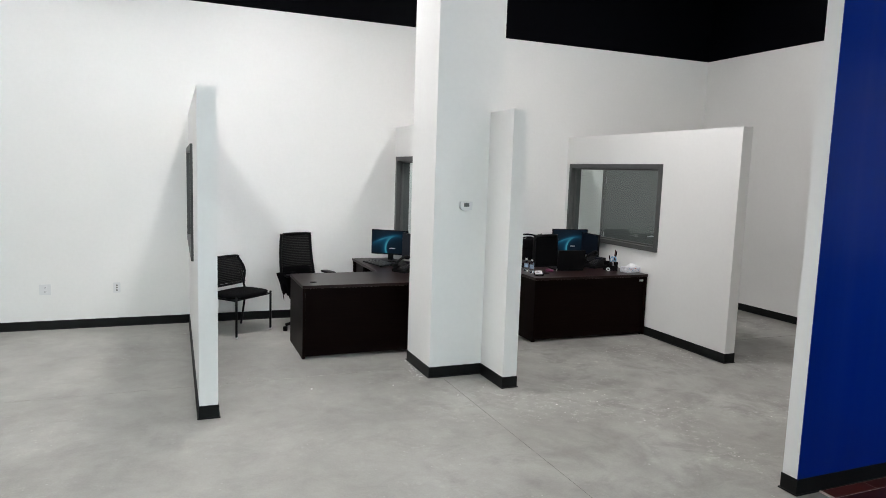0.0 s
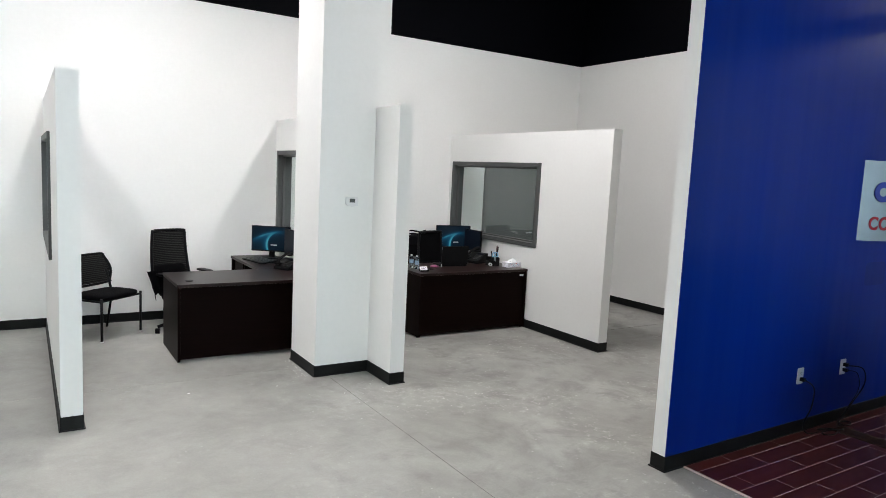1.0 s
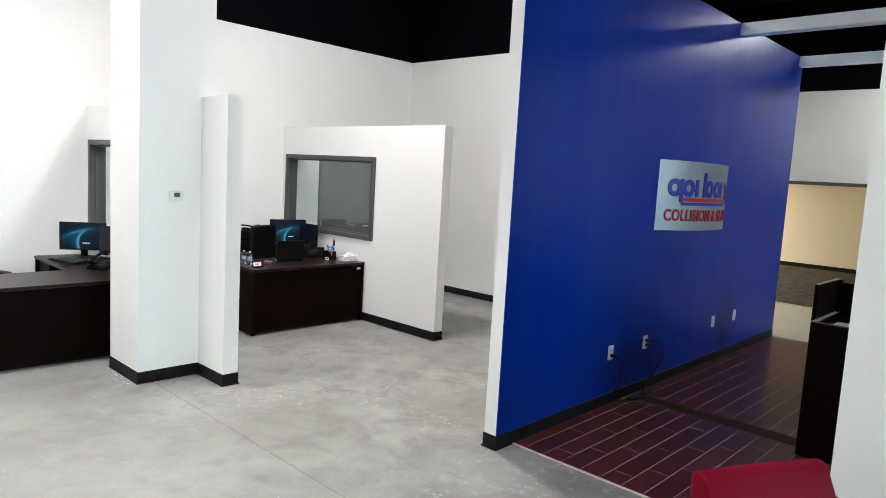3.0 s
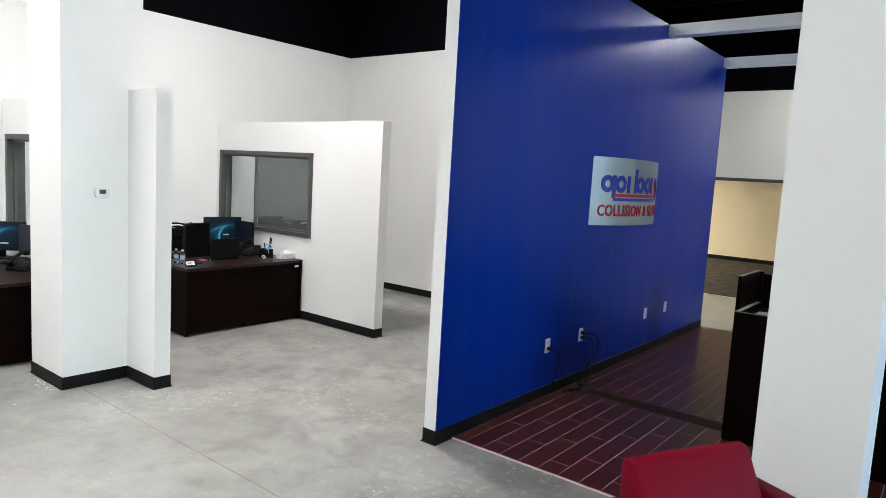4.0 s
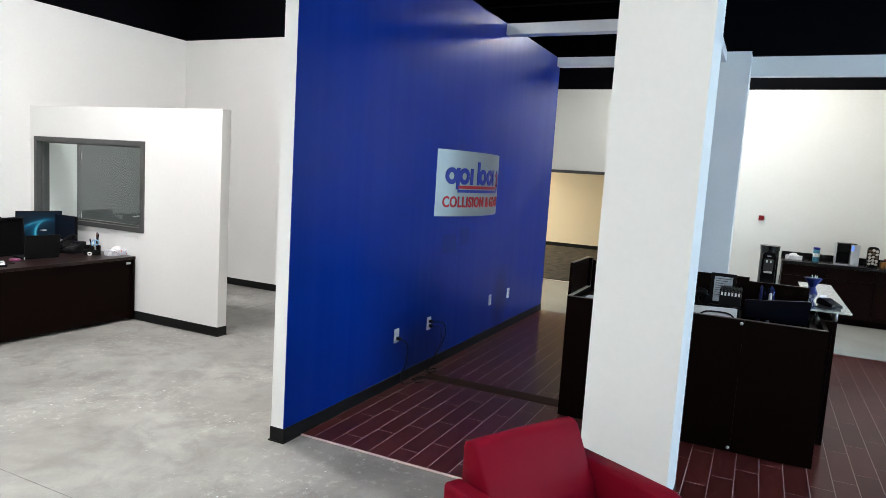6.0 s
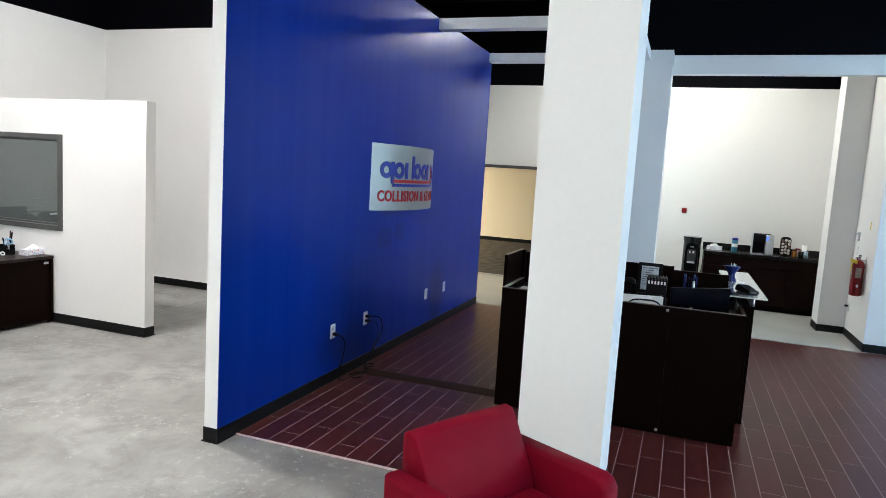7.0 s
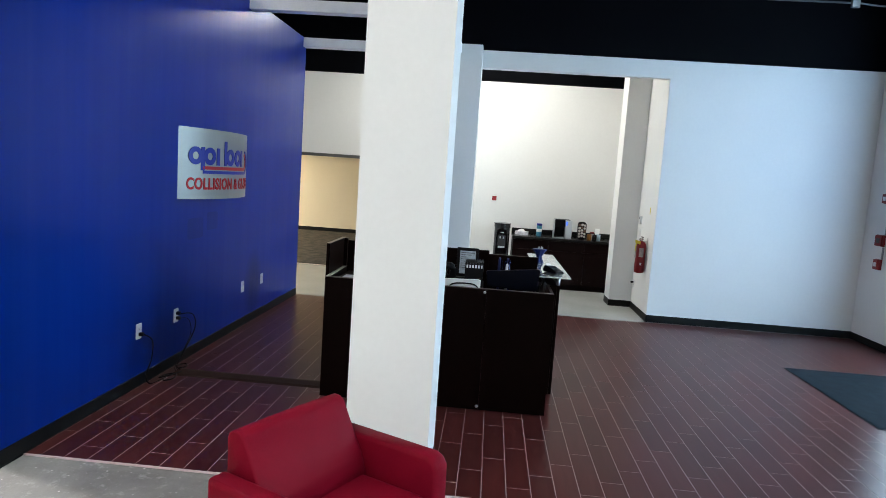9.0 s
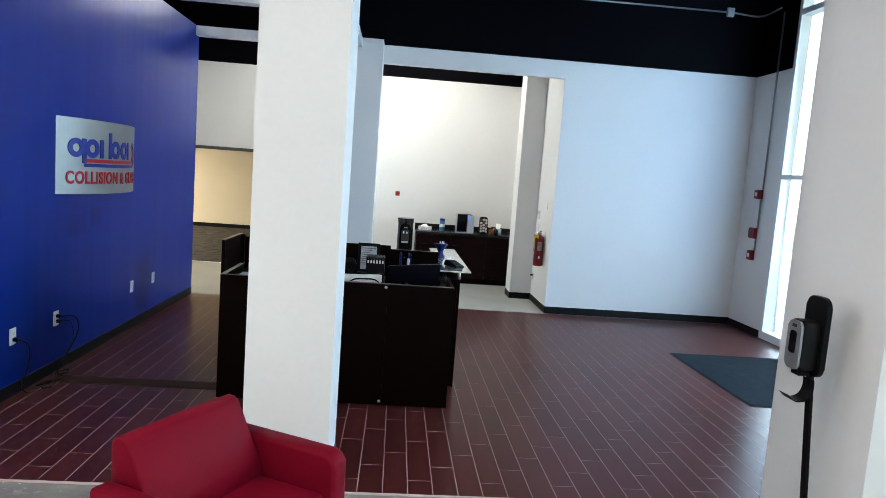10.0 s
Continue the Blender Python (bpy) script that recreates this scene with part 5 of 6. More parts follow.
cable([(5.30, 2.63, 0.014), (5.22, 2.60, 0.014), (5.28, 2.55, 0.015), (5.40, 2.58, 0.016), (5.36, 2.64, 0.022), (5.26, 2.66, 0.020), (5.34, 2.60, 0.026), (5.47, 2.57, 0.018)], "coiled black cord lying at the foot of the blue wall", 0.0055)
cable([(5.62, 2.69, 0.016), (5.57, 2.64, 0.016), (5.63, 2.60, 0.018), (5.70, 2.64, 0.020), (5.60, 2.67, 0.024), (5.53, 2.61, 0.018)], "coiled black cord lying at the foot of the blue wall", 0.0055)
t = thing("cord_cover", (5.48, 2.62, 0), "flat brown rubber cord cover across the tile floor", "cord cover")
part("strip", slab(bmesh.new(), [(-0.10, 0.0095), (0.10, 0.0095), (0.06, 0.016), (-0.06, 0.016)], -1.34, 0.0, "y"), CORDCOVER, t)

# ---- the reception ----
RT = 1.0
t = thing("reception_desk", (5.2, -0.56, 0), "dark espresso laminate reception desk with a pale glass counter", "reception desk")
E = 0.026
part("front_panel", boxes((0, E, 0, 0.529, 0.015, RT), bev=0.002), ESPRESSO, t)
part("front_panel", boxes((0, E, 0.531, 1.83, 0.015, RT), bev=0.002), ESPRESSO, t)
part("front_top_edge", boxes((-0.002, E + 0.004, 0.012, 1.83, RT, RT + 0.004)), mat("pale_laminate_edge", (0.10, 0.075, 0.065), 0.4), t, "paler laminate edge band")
# Tone of each edge band carries how brightly it is lit, put into the colour.
EDGE = mat("lit_laminate_edge", (0.46, 0.40, 0.31), 0.45, vary=0.2, scale=30)
DIMEDGE = mat("dim_laminate_edge", (0.17, 0.13, 0.10), 0.45, vary=0.2, scale=30)
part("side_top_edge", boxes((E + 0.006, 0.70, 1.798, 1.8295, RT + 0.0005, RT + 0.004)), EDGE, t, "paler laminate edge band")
part("hutch_top_edge", boxes((0.118, 0.70, 1.8295, 1.8585, 1.2555, 1.259)), DIMEDGE, t, "paler laminate edge band")
part("side_panel", boxes((E, 0.58, 0, E, 0.015, RT), bev=0.002), ESPRESSO, t)
part("side_panel", boxes((E, 0.70, 1.80, 1.83, 0.015, RT), bev=0.002), ESPRESSO, t)
part("upper_side_panel", boxes((0.118, 0.70, 1.8305, 1.8575, 0.60, 1.255), bev=0.002), ESPRESSO, t)
part("hutch_panel", boxes((0.67, 0.70, 0.53, 1.80, 0.76, 1.235), bev=0.002), ESPRESSO, t)
part("hutch_end", boxes((0.645, 0.70, 1.8, 1.83, RT + 0.0045, 1.255), bev=0.001), ESPRESSO, t)
part("hutch_panel", boxes((0.67, 0.70, 0.10, 0.53, 0.76, 1.205), bev=0.002), ESPRESSO, t)
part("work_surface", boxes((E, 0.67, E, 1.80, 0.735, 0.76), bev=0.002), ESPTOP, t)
part("counter_front", boxes((0.555, 2.25, -0.10, -0.075, 0.015, 0.985), bev=0.002), ESPRESSO, t)
part("counter_end", boxes((0.555, 0.58, -0.074, -0.001, 0.015, 0.985), bev=0.002), ESPRESSO, t)
part("far_panel", boxes((2.22, 2.25, -0.074, 1.83, 0.015, 0.985), bev=0.002), ESPRESSO, t)
part("inner_work_surface", boxes((0.70, 2.22, -0.07, 0.55, 0.735, 0.76), bev=0.002), ESPTOP, t)
part("drawer_tower", boxes((0.75, 1.15, 0.0, 0.5, 0.02, 0.734), bev=0.003), ESPRESSO, t)
part("glass_counter", boxes((0.46, 2.20, -0.178, 0.105, 1.062, 1.074), bev=0.002), FROST, t, "pale back-painted glass counter")
for x in (0.60, 1.35, 2.10):
    for y in (-0.088,):
        part("standoff", lathe(bmesh.new(), [(0.016, 0.985), (0.016, 1.062)], 14, x, y), SILVER, t, "satin metal standoff", True)
for z in (0.975, 0.045):
    bm = lathe(bmesh.new(), [(0.012, 0.0), (0.012, 0.006), (0.008, 0.009)], 14)
    turned(bm, Matrix.Translation((0.0, 0.545, z)) @ Matrix.Rotation(-math.pi / 2, 4, "Y"), 0)
    part("screw_cap", bm, SILVER, t, "round pale metal screw cap", True)

# things on the reception desk
WS = 0.76
t = thing("document_tray", (5.30, 0.045, WS), "pale grey plastic document tray standing on edge", "document tray")
bm = slab(bmesh.new(), [(-0.02, 0.0), (0.37, 0.0), (0.37, 0.278), (0.36, 0.284), (0.0, 0.298), (-0.02, 0.292)], -0.012, 0.012, "x", 0.002)
part("tray", bm, PAPER, t)
cable([(5.285, 0.30, WS + 0.10), (5.284, 0.27, WS + 0.235), (5.284, 0.16, WS + 0.262), (5.284, 0.05, WS + 0.240), (5.285, 0.01, WS + 0.10)], "black cable arched in front of the pale tray", 0.006)
t = thing("paper_stack", pose(5.33, 0.95, WS), "stack of white papers and pale folders", "paper stack")
part("papers", boxes((-0.05, 0.10, -0.16, 0.20, 0.0, 0.235), bev=0.002), PAPER, t)
part("folder", boxes((-0.05, 0.11, -0.17, 0.12, 0.237, 0.250), bev=0.001), IVORY, t)

t = thing("sign_holder", pose(5.60, 0.15, WS, 0, 0, -90), "black framed notice standing on the desk", "sign holder")
bm = bmesh.new()
box(bm, -0.092, 0.092, -0.01, 0.01, 0.27, 0.515, 0.002)
part("frame", bm, PLASTIC, t)
part("notice", boxes((-0.066, 0.066, -0.0125, -0.0105, 0.295, 0.49)), mat("notice_paper", (0.42, 0.47, 0.52), 0.6, vary=0.25, scale=40), t, "white printed notice")
part("print", boxes(*[(-0.056, 0.056 - 0.025 * (k % 3), -0.0142, -0.0128, 0.472 - 0.018 * k, 0.476 - 0.018 * k) for k in range(8)]), GREYMETAL, t, "grey bars of print")
part("foot", boxes((-0.085, 0.085, -0.05, 0.06, 0.0, 0.27), bev=0.004), PLASTIC, t)

t = thing("file_sorter", (5.45, 0.085, WS), "black wire file sorter with pale dividers", "file sorter")
part("base", boxes((-0.08, 0.08, -0.075, 0.075, 0.0, 0.425), bev=0.003), PLASTIC, t)
for k in range(6):
    y = -0.068 + 0.0235 * k
    part("divider", boxes((-0.075, 0.075, y, y + 0.008, 0.4255, 0.434), bev=0.001), PLASTIC, t)
    part("tab", boxes((-0.0825, -0.0805, y + 0.002, y + 0.015, 0.378, 0.403)), PAPER, t, "pale index tab")
    part("tab", boxes((-0.0825, -0.0805, y + 0.004, y + 0.013, 0.412, 0.420)), GREYMETAL, t, "grey index tab")
part("strap", boxes((-0.0812, -0.0805, -0.055, -0.025, 0.10, 0.30)), mat("brown_leather", (0.05, 0.025, 0.018), 0.6), t, "brown strip down the side")

t = thing("tape_dispenser", (5.66, 0.31, WS), "black round tape dispenser on a riser", "tape dispenser")
part("riser", boxes((-0.09, 0.09, -0.09, 0.09, 0.0, 0.20), bev=0.003), PLASTIC, t)
part("drum", tube(bmesh.new(), [(0.0, 0.045 * math.cos(i * 0.45), 0.29 + 0.055 * math.sin(i * 0.45)) for i in range(15)], 0.034, 10), PLASTIC, t, "", True)
t = thing("desk_riser", (5.57, 0.62, WS), "dark laminate riser shelf on the reception desk", "shelf")
part("board", boxes((-0.24, 0.28, -0.62, 0.60, 0.19, 0.205), bev=0.002), ESPRESSO, t)
for y in (-0.60, 0.0, 0.58):
    part("upright", boxes((-0.22, 0.28, y - 0.01, y + 0.01, 0.0, 0.19)), ESPRESSO, t)

t = thing("storage_tray", (5.53, -0.24, WS), "dark navy plastic tray propped at the back of the desk", "tray")
bm = slab(bmesh.new(), [(-0.205, 0.20), (0.21, 0.215), (0.225, 0.335), (0.215, 0.345), (-0.205, 0.385), (-0.222, 0.378)], -0.012, 0.012, "x", 0.003)
NAVY = mat("navy_plastic", (0.0008, 0.0015, 0.0055), 0.35, spec=0.10)
part("tray_wall", bm, NAVY, t)
part("tray_base", boxes((-0.012, 0.13, -0.20, 0.22, 0.0, 0.17), bev=0.003), NAVY, t)

CUPPENS = mat("deep_blue_pens", (0.003, 0.010, 0.09), 0.35)
t = thing("pen_set", (5.74, -0.145, WS), "cluster of clear blue pens standing behind the tray", "pens")
for k, (x, y) in enumerate(((0, 0), (0.02, 0.022), (0.01, -0.03), (0.03, -0.05), (-0.01, -0.062))):
    part("pen", lathe(bmesh.new(), [(0.007, 0.0), (0.011, 0.02), (0.011, 0.405 + 0.01 * (k % 2)), (0.007, 0.425 + 0.01 * (k % 2))], 12, x, y), CUPPENS if k % 2 else BLUEGLASS, t, "", True)
part("pen", lathe(bmesh.new(), [(0.009, 0.0), (0.013, 0.02), (0.012, 0.38), (0.006, 0.39)], 12, -0.015, -0.045), IVORY, t, "white pen", True)

GC = 1.074
t = thing("pen_cup", Matrix.Translation((6.60, -0.525, GC)) @ Matrix.Diagonal((0.9, 0.9, 1.1, 1)), "blue mesh pen cup with white pens on the glass counter", "pen cup")
CUPBLUE = mat("deep_blue_mesh", (0.003, 0.011, 0.095), 0.45, spec=0.2)
part("cup", lathe(bmesh.new(), [(0.052, 0.0), (0.054, 0.004), (0.036, 0.035), (0.030, 0.055), (0.048, 0.085), (0.078, 0.118), (0.074, 0.119), (0.028, 0.065), (0.025, 0.03)], 8), CUPBLUE, t)
part("rim", lathe(bmesh.new(), [(0.074, 0.117), (0.080, 0.118), (0.080, 0.124), (0.074, 0.125)], 8), CUPBLUE, t)
for a, d in ((10, 20), (-12, 140), (14, 250)):
    bm = lathe(bmesh.new(), [(0.006, 0.0), (0.006, 0.13), (0.003, 0.14)], 8)
    turned(bm, Matrix.Rotation(radians(d), 4, "Z") @ Matrix.Rotation(radians(a), 4, "Y"), 0)
    turned(bm, Matrix.Translation((0, 0, 0.01)), 0)
    part("pen", bm, IVORY, t, "", True)

t = thing("card_terminal", pose(5.83, -0.60, GC, 0, 0, -62) @ Matrix.Scale(0.86, 4), "black card payment terminal on a grey stand on the glass counter", "card terminal")
part("stand", slab(bmesh.new(), rounded(-0.055, 0.055, -0.10, 0.10, 0.02), 0.0, 0.014, "z", 0.003), GREYMETAL, t, "grey terminal stand")
part("body", slab(bmesh.new(), [(-0.115, 0.020), (0.115, 0.018), (0.120, 0.050), (0.095, 0.078), (0.055, 0.080), (-0.110, 0.042)], -0.052, 0.052, "x", 0.008), PLASTIC, t)
part("display", slab(bmesh.new(), [(0.000, 0.0670), (0.050, 0.0795), (0.050, 0.0815), (0.000, 0.0690)], -0.038, 0.038, "x"), DARKSCREEN, t, "dark glossy display")
for r in range(4):
    for k in range(3):
        part("key", boxes((-0.036 + 0.026 * k, -0.016 + 0.026 * k, -0.100 + 0.024 * r, -0.084 + 0.024 * r, 0.0440 + 0.0055 * r, 0.0480 + 0.0055 * r), bev=0.001), GREYMETAL, t, "small grey key")
part("printer_cover", slab(bmesh.new(), [(0.060, 0.0805), (0.094, 0.0790), (0.112, 0.058), (0.116, 0.060), (0.097, 0.0840), (0.060, 0.0850)], -0.040, 0.040, "x", 0.001), SILVER, t, "silver printer cover")
part("receipt", boxes((-0.028, 0.028, 0.098, 0.101, 0.070, 0.098)), PAPER, t, "white paper slip")
cable([(5.72, -0.57, GC + 0.01), (5.69, -0.48, GC + 0.012), (5.66, -0.43, GC - 0.08), (5.68, -0.40, GC - 0.25)], "black cable of the card terminal", 0.004)
t = thing("headset", (5.70, -0.46, WS), "dark headset and cables behind the counter", "headset")
part("stand", boxes((-0.01, 0.01, -0.01, 0.01, 0.0, 0.22)), PLASTIC, t)
part("headband", tube(bmesh.new(), [(0.0, 0.062 * math.cos(k * math.pi / 12), 0.235 + 0.075 * math.sin(k * math.pi / 12)) for k in range(13)], 0.006, 8), PLASTIC, t, "", True)
for y in (-0.062, 0.062):
    part("earpiece", pillow(bmesh.new(), 0, y, 0.225, 0.026, 0.016, 0.034, 0.8, 16, 8), GREYMETAL, t, "", True)
part("microphone_boom", tube(bmesh.new(), smoothline([(-0.01, 0.062, 0.21), (-0.06, 0.06, 0.19), (-0.10, 0.04, 0.19)]), 0.0035, 6), STEEL, t, "thin silver microphone boom", True)
for k, pts in enumerate(([(5.67, -0.405, 1.03), (5.66, -0.40, 1.085), (5.67, -0.43, 1.115), (5.70, -0.455, 1.09), (5.69, -0.43, 1.02), (5.70, -0.41, 0.96)],
                         [(5.68, -0.475, 0.90), (5.66, -0.47, 0.97), (5.68, -0.50, 1.03), (5.70, -0.49, 1.00), (5.69, -0.44, 0.93)])):
    t = thing("power_cord", pts[0], "tangled grey cord at the end of the counter", "cord")
    part("cord", tube(bmesh.new(), smoothline([Vector(p) - Vector(pts[0]) for p in pts]), 0.0042, 7), STEEL if k == 0 else PLASTIC, t, "", True)

# ---- the red armchair ----
def armchair(m):
    """A boxy leather club chair; faces -y, its middle over the origin."""
    t = thing("armchair", m, "red leather club armchair with square arms", "armchair")
    W, IN = 0.435, 0.322

    def soft(name, bm, label=""):
        return part(name, bm, RED, t, label, True)
    bm = bmesh.new()
    box(bm, -IN + 0.003, IN - 0.003, -0.32, 0.12, 0.26, 0.43, 0.045, 4)
    soft("seat_cushion", bm)
    for s in (-1, 1):
        bm = bmesh.new()
        lo, hi = min(s * W, s * IN), max(s * W, s * IN)
        slab(bm, [(-0.352, 0.10), (0.27, 0.10), (0.27, 0.600), (-0.285, 0.598), (-0.320, 0.582), (-0.345, 0.545)], lo, hi, "x", 0.022)
        soft("arm", bm)
    # the back cushion leans and bulges, with square sewn ends
    prof = [(0.03, 0.40), (0.284, 0.40), (0.288, 0.735), (0.280, 0.758), (0.258, 0.770), (0.222, 0.768), (0.198, 0.750), (0.140, 0.635), (0.075, 0.52)]
    bm = bmesh.new()
    rows = []
    for u in (-1, -0.985, -0.95, -0.85, -0.7, -0.5, -0.25, 0, 0.25, 0.5, 0.7, 0.85, 0.95, 0.985, 1):
        e = 0.006 * (abs(u) > 0.99)
        puff = 0.022 * (1 - u ** 6)
        rows.append([bm.verts.new((u * (IN - 0.003), y + (e if y < 0.25 else -e) - (puff * math.sin((z - 0.40) / 0.36 * math.pi) if y < 0.20 else 0), z - e * (z > 0.7) + 0.006 * (1 - u * u) * (z > 0.75))) for y, z in prof])
    for a, b2 in zip(rows, rows[1:]):
        for i in range(len(prof)):
            bm.faces.new((a[i], a[(i + 1) % len(prof)], b2[(i + 1) % len(prof)], b2[i]))
    bm.faces.new(rows[0])
    bm.faces.new(rows[-1])
    soft("backrest", bm)
    bm = bmesh.new()
    slab(bm, [(0.271, 0.10), (0.300, 0.10), (0.300, 0.55), (0.289, 0.56), (0.289, 0.398), (0.271, 0.398)], -IN + 0.03, IN - 0.03, "x")
    soft("back_shell", bm)
    part("base_rail", boxes((-IN, IN, -0.31, 0.27, 0.09, 0.255), bev=0.01), RED, t)
    for x in (-0.38, 0.38):
        for y in (-0.28, 0.24):
            part("foot", lathe(bmesh.new(), [(0.02, 0.0), (0.028, 0.10)], 14, x, y), PLASTIC, t, "short black foot", True)
    return t


armchair(pose(2.75, 0.60, 0, 0, 0, -27.4))

# ---- the coffee area ----
CX, CY0, CY1, CH = 11.66, -2.315, -0.44, 0.905
t = thing("base_cabinet", (CX, CY0, 0), "dark wood base cabinets along the white wall", "cabinet")
cw = CY1 - CY0
part("carcass", boxes((0.02, FX - CX - 0.004, 0.004, cw, 0.10, 0.865)), CABWOOD, t)
part("toe_kick", boxes((0.07, FX - CX - 0.01, 0.004, cw, 0.0, 0.10)), ESPRESSO, t)
n = 3
for k in range(n):
    y0, y1 = k * cw / n + 0.008, (k + 1) * cw / n - 0.008
    part("drawer_front", boxes((0.0, 0.019, y0, y1, 0.70, 0.855), bev=0.003), CABWOOD, t)
    d = part("cabinet_door", boxes((0.0, 0.019, y0, y1, 0.115, 0.685), bev=0.003), CABWOOD, t)
    part("door_panel", boxes((-0.003, -0.0005, y0 + 0.06, y1 - 0.06, 0.175, 0.625), bev=0.001), CABWOOD, d)
t = thing("worktop", (CX - 0.02, CY0, 0.866), "black stone worktop with an upstand", "worktop")
part("slab", boxes((0, FX - CX + 0.016, 0.004, cw + 0.012, 0.0, 0.04), bev=0.003), COUNTER, t)
part("upstand", boxes((FX - CX - 0.005, FX - CX + 0.016, 0.004, cw + 0.012, 0.041, 0.135), bev=0.002), COUNTER, t)
CT = CH + 0.001

tissue_box(pose(11.98, -0.60, CT, 0, 0, 80), "pale tissue box with a tissue standing out, on the worktop")
t = thing("wipes_canister", (11.95, -0.905, CT), "blue and teal canister of cleaning wipes", "canister")
part("can", lathe(bmesh.new(), [(0.045, 0.0), (0.047, 0.006), (0.047, 0.185), (0.045, 0.19)], 22), WIPES, t, "", True)
part("lid", lathe(bmesh.new(), [(0.048, 0.190), (0.048, 0.215), (0.043, 0.225)], 22), SIGNBLUE, t, "dark blue lid", True)
part("label_band", lathe(bmesh.new(), [(0.0472, 0.075), (0.0478, 0.077), (0.0478, 0.130), (0.0472, 0.132)], 22), PAPER, t, "white label band", True)

t = thing("coffee_maker", (11.90, -1.30, CT), "black and silver single-cup coffee maker with a blue display", "coffee maker")
part("body", boxes((-0.02, 0.16, -0.14, 0.14, 0.0, 0.33), bev=0.012), PLASTIC, t)
part("brew_head", boxes((-0.14, -0.021, -0.04, 0.14, 0.20, 0.335), bev=0.012), PLASTIC, t)
part("drip_tray", boxes((-0.14, -0.021, -0.04, 0.14, 0.0, 0.03), bev=0.004), PLASTIC, t)
part("water_tank", boxes((-0.13, 0.10, -0.165, -0.045, 0.0, 0.32), bev=0.012), SILVER, t, "pale silver water tank")
part("side_trim", boxes((-0.145, 0.0, 0.141, 0.160, 0.0, 0.335), bev=0.003), SILVER, t, "satin silver trim")
part("front_trim", boxes((-0.148, -0.1405, -0.04, 0.14, 0.0, 0.022), bev=0.002), SILVER, t, "satin silver trim")
part("display", boxes((-0.1335, -0.1315, -0.085, -0.05, 0.235, 0.305)), mat("blue_display", (0.02, 0.05, 0.3), 0.3, emit=(0.15, 0.3, 1.0), strength=0.8), t, "lit blue display")

PODBROWN = mat("brown_pod_lid", (0.14, 0.075, 0.045), 0.4)
t = thing("coffee_pod_rack", (11.93, -1.655, CT), "black rack of coffee pods with pale lids", "pod rack")
part("frame", slab(bmesh.new(), rounded(-0.075, 0.075, 0.0, 0.31, 0.05), -0.04, 0.04, "x", 0.004), PLASTIC, t)
for r in range(5):
    for c in range(3):
        bm = lathe(bmesh.new(), [(0.0215, 0.0), (0.0215, 0.01), (0.018, 0.012)], 12)
        turned(bm, Matrix.Translation((-0.041, -0.046 + 0.046 * c, 0.048 + 0.050 * r + (0.012 if c % 2 else 0.0))) @ Matrix.Rotation(-math.pi / 2, 4, "Y"), 0)
        part("pod", bm, PODBROWN if (r * 3 + c * 2) % 5 == 1 else FOIL, t, "", True)

t = thing("jar", (11.95, -1.80, CT), "small amber jar on the worktop", "jar")
part("jar_body", lathe(bmesh.new(), [(0.04, 0.0), (0.042, 0.01), (0.042, 0.09), (0.035, 0.10)], 18), ORANGE, t, "", True)
part("lid", lathe(bmesh.new(), [(0.037, 0.10), (0.037, 0.115)], 18), PLASTIC, t, "", True)
for y, hgt, r, mt, lb in ((-1.88, 0.10, 0.042, PLASTIC, "dark mug on the worktop"), (-1.94, 0.11, 0.04, LABELBLUE, "dark blue mug on the worktop")):
    t = thing("mug", (11.85, y, CT), lb, "mug", "mugs")
    part("mug_body", lathe(bmesh.new(), [(r * 0.9, 0.0), (r, 0.01), (r, hgt), (r - 0.004, hgt), (r - 0.005, 0.012)], 20), mt, t, "", True)
    part("handle", tube(bmesh.new(), smoothline([(-r * 0.9, 0.01, hgt * 0.85), (-r - 0.028, 0.01, hgt * 0.7), (-r - 0.028, 0.01, hgt * 0.35), (-r * 0.9, 0.01, hgt * 0.18)]), 0.006, 8), mt, t, "", True)
t = thing("paper_cups", (12.08, -1.955, CT), "stack of white paper cups beside the pier", "cups")
part("cup_stack", lathe(bmesh.new(), [(0.030, 0.0), (0.040, 0.10), (0.034, 0.10), (0.042, 0.14), (0.036, 0.14), (0.044, 0.19), (0.028, 0.185)], 20), PAPER, t, "", True)
t = thing("coffee_can", (12.05, -1.86, CT), "small red and white can on the worktop", "can")
part("can_body", lathe(bmesh.new(), [(0.04, 0.0), (0.04, 0.10), (0.038, 0.104)], 18), PAPER, t, "", True)
part("lid", lathe(bmesh.new(), [(0.041, 0.104), (0.041, 0.13), (0.036, 0.134)], 18), EXTRED, t, "red lid", True)


GLOSSBLACK = mat("gloss_black_plastic", (0.003, 0.003, 0.0035), 0.16, spec=0.5)


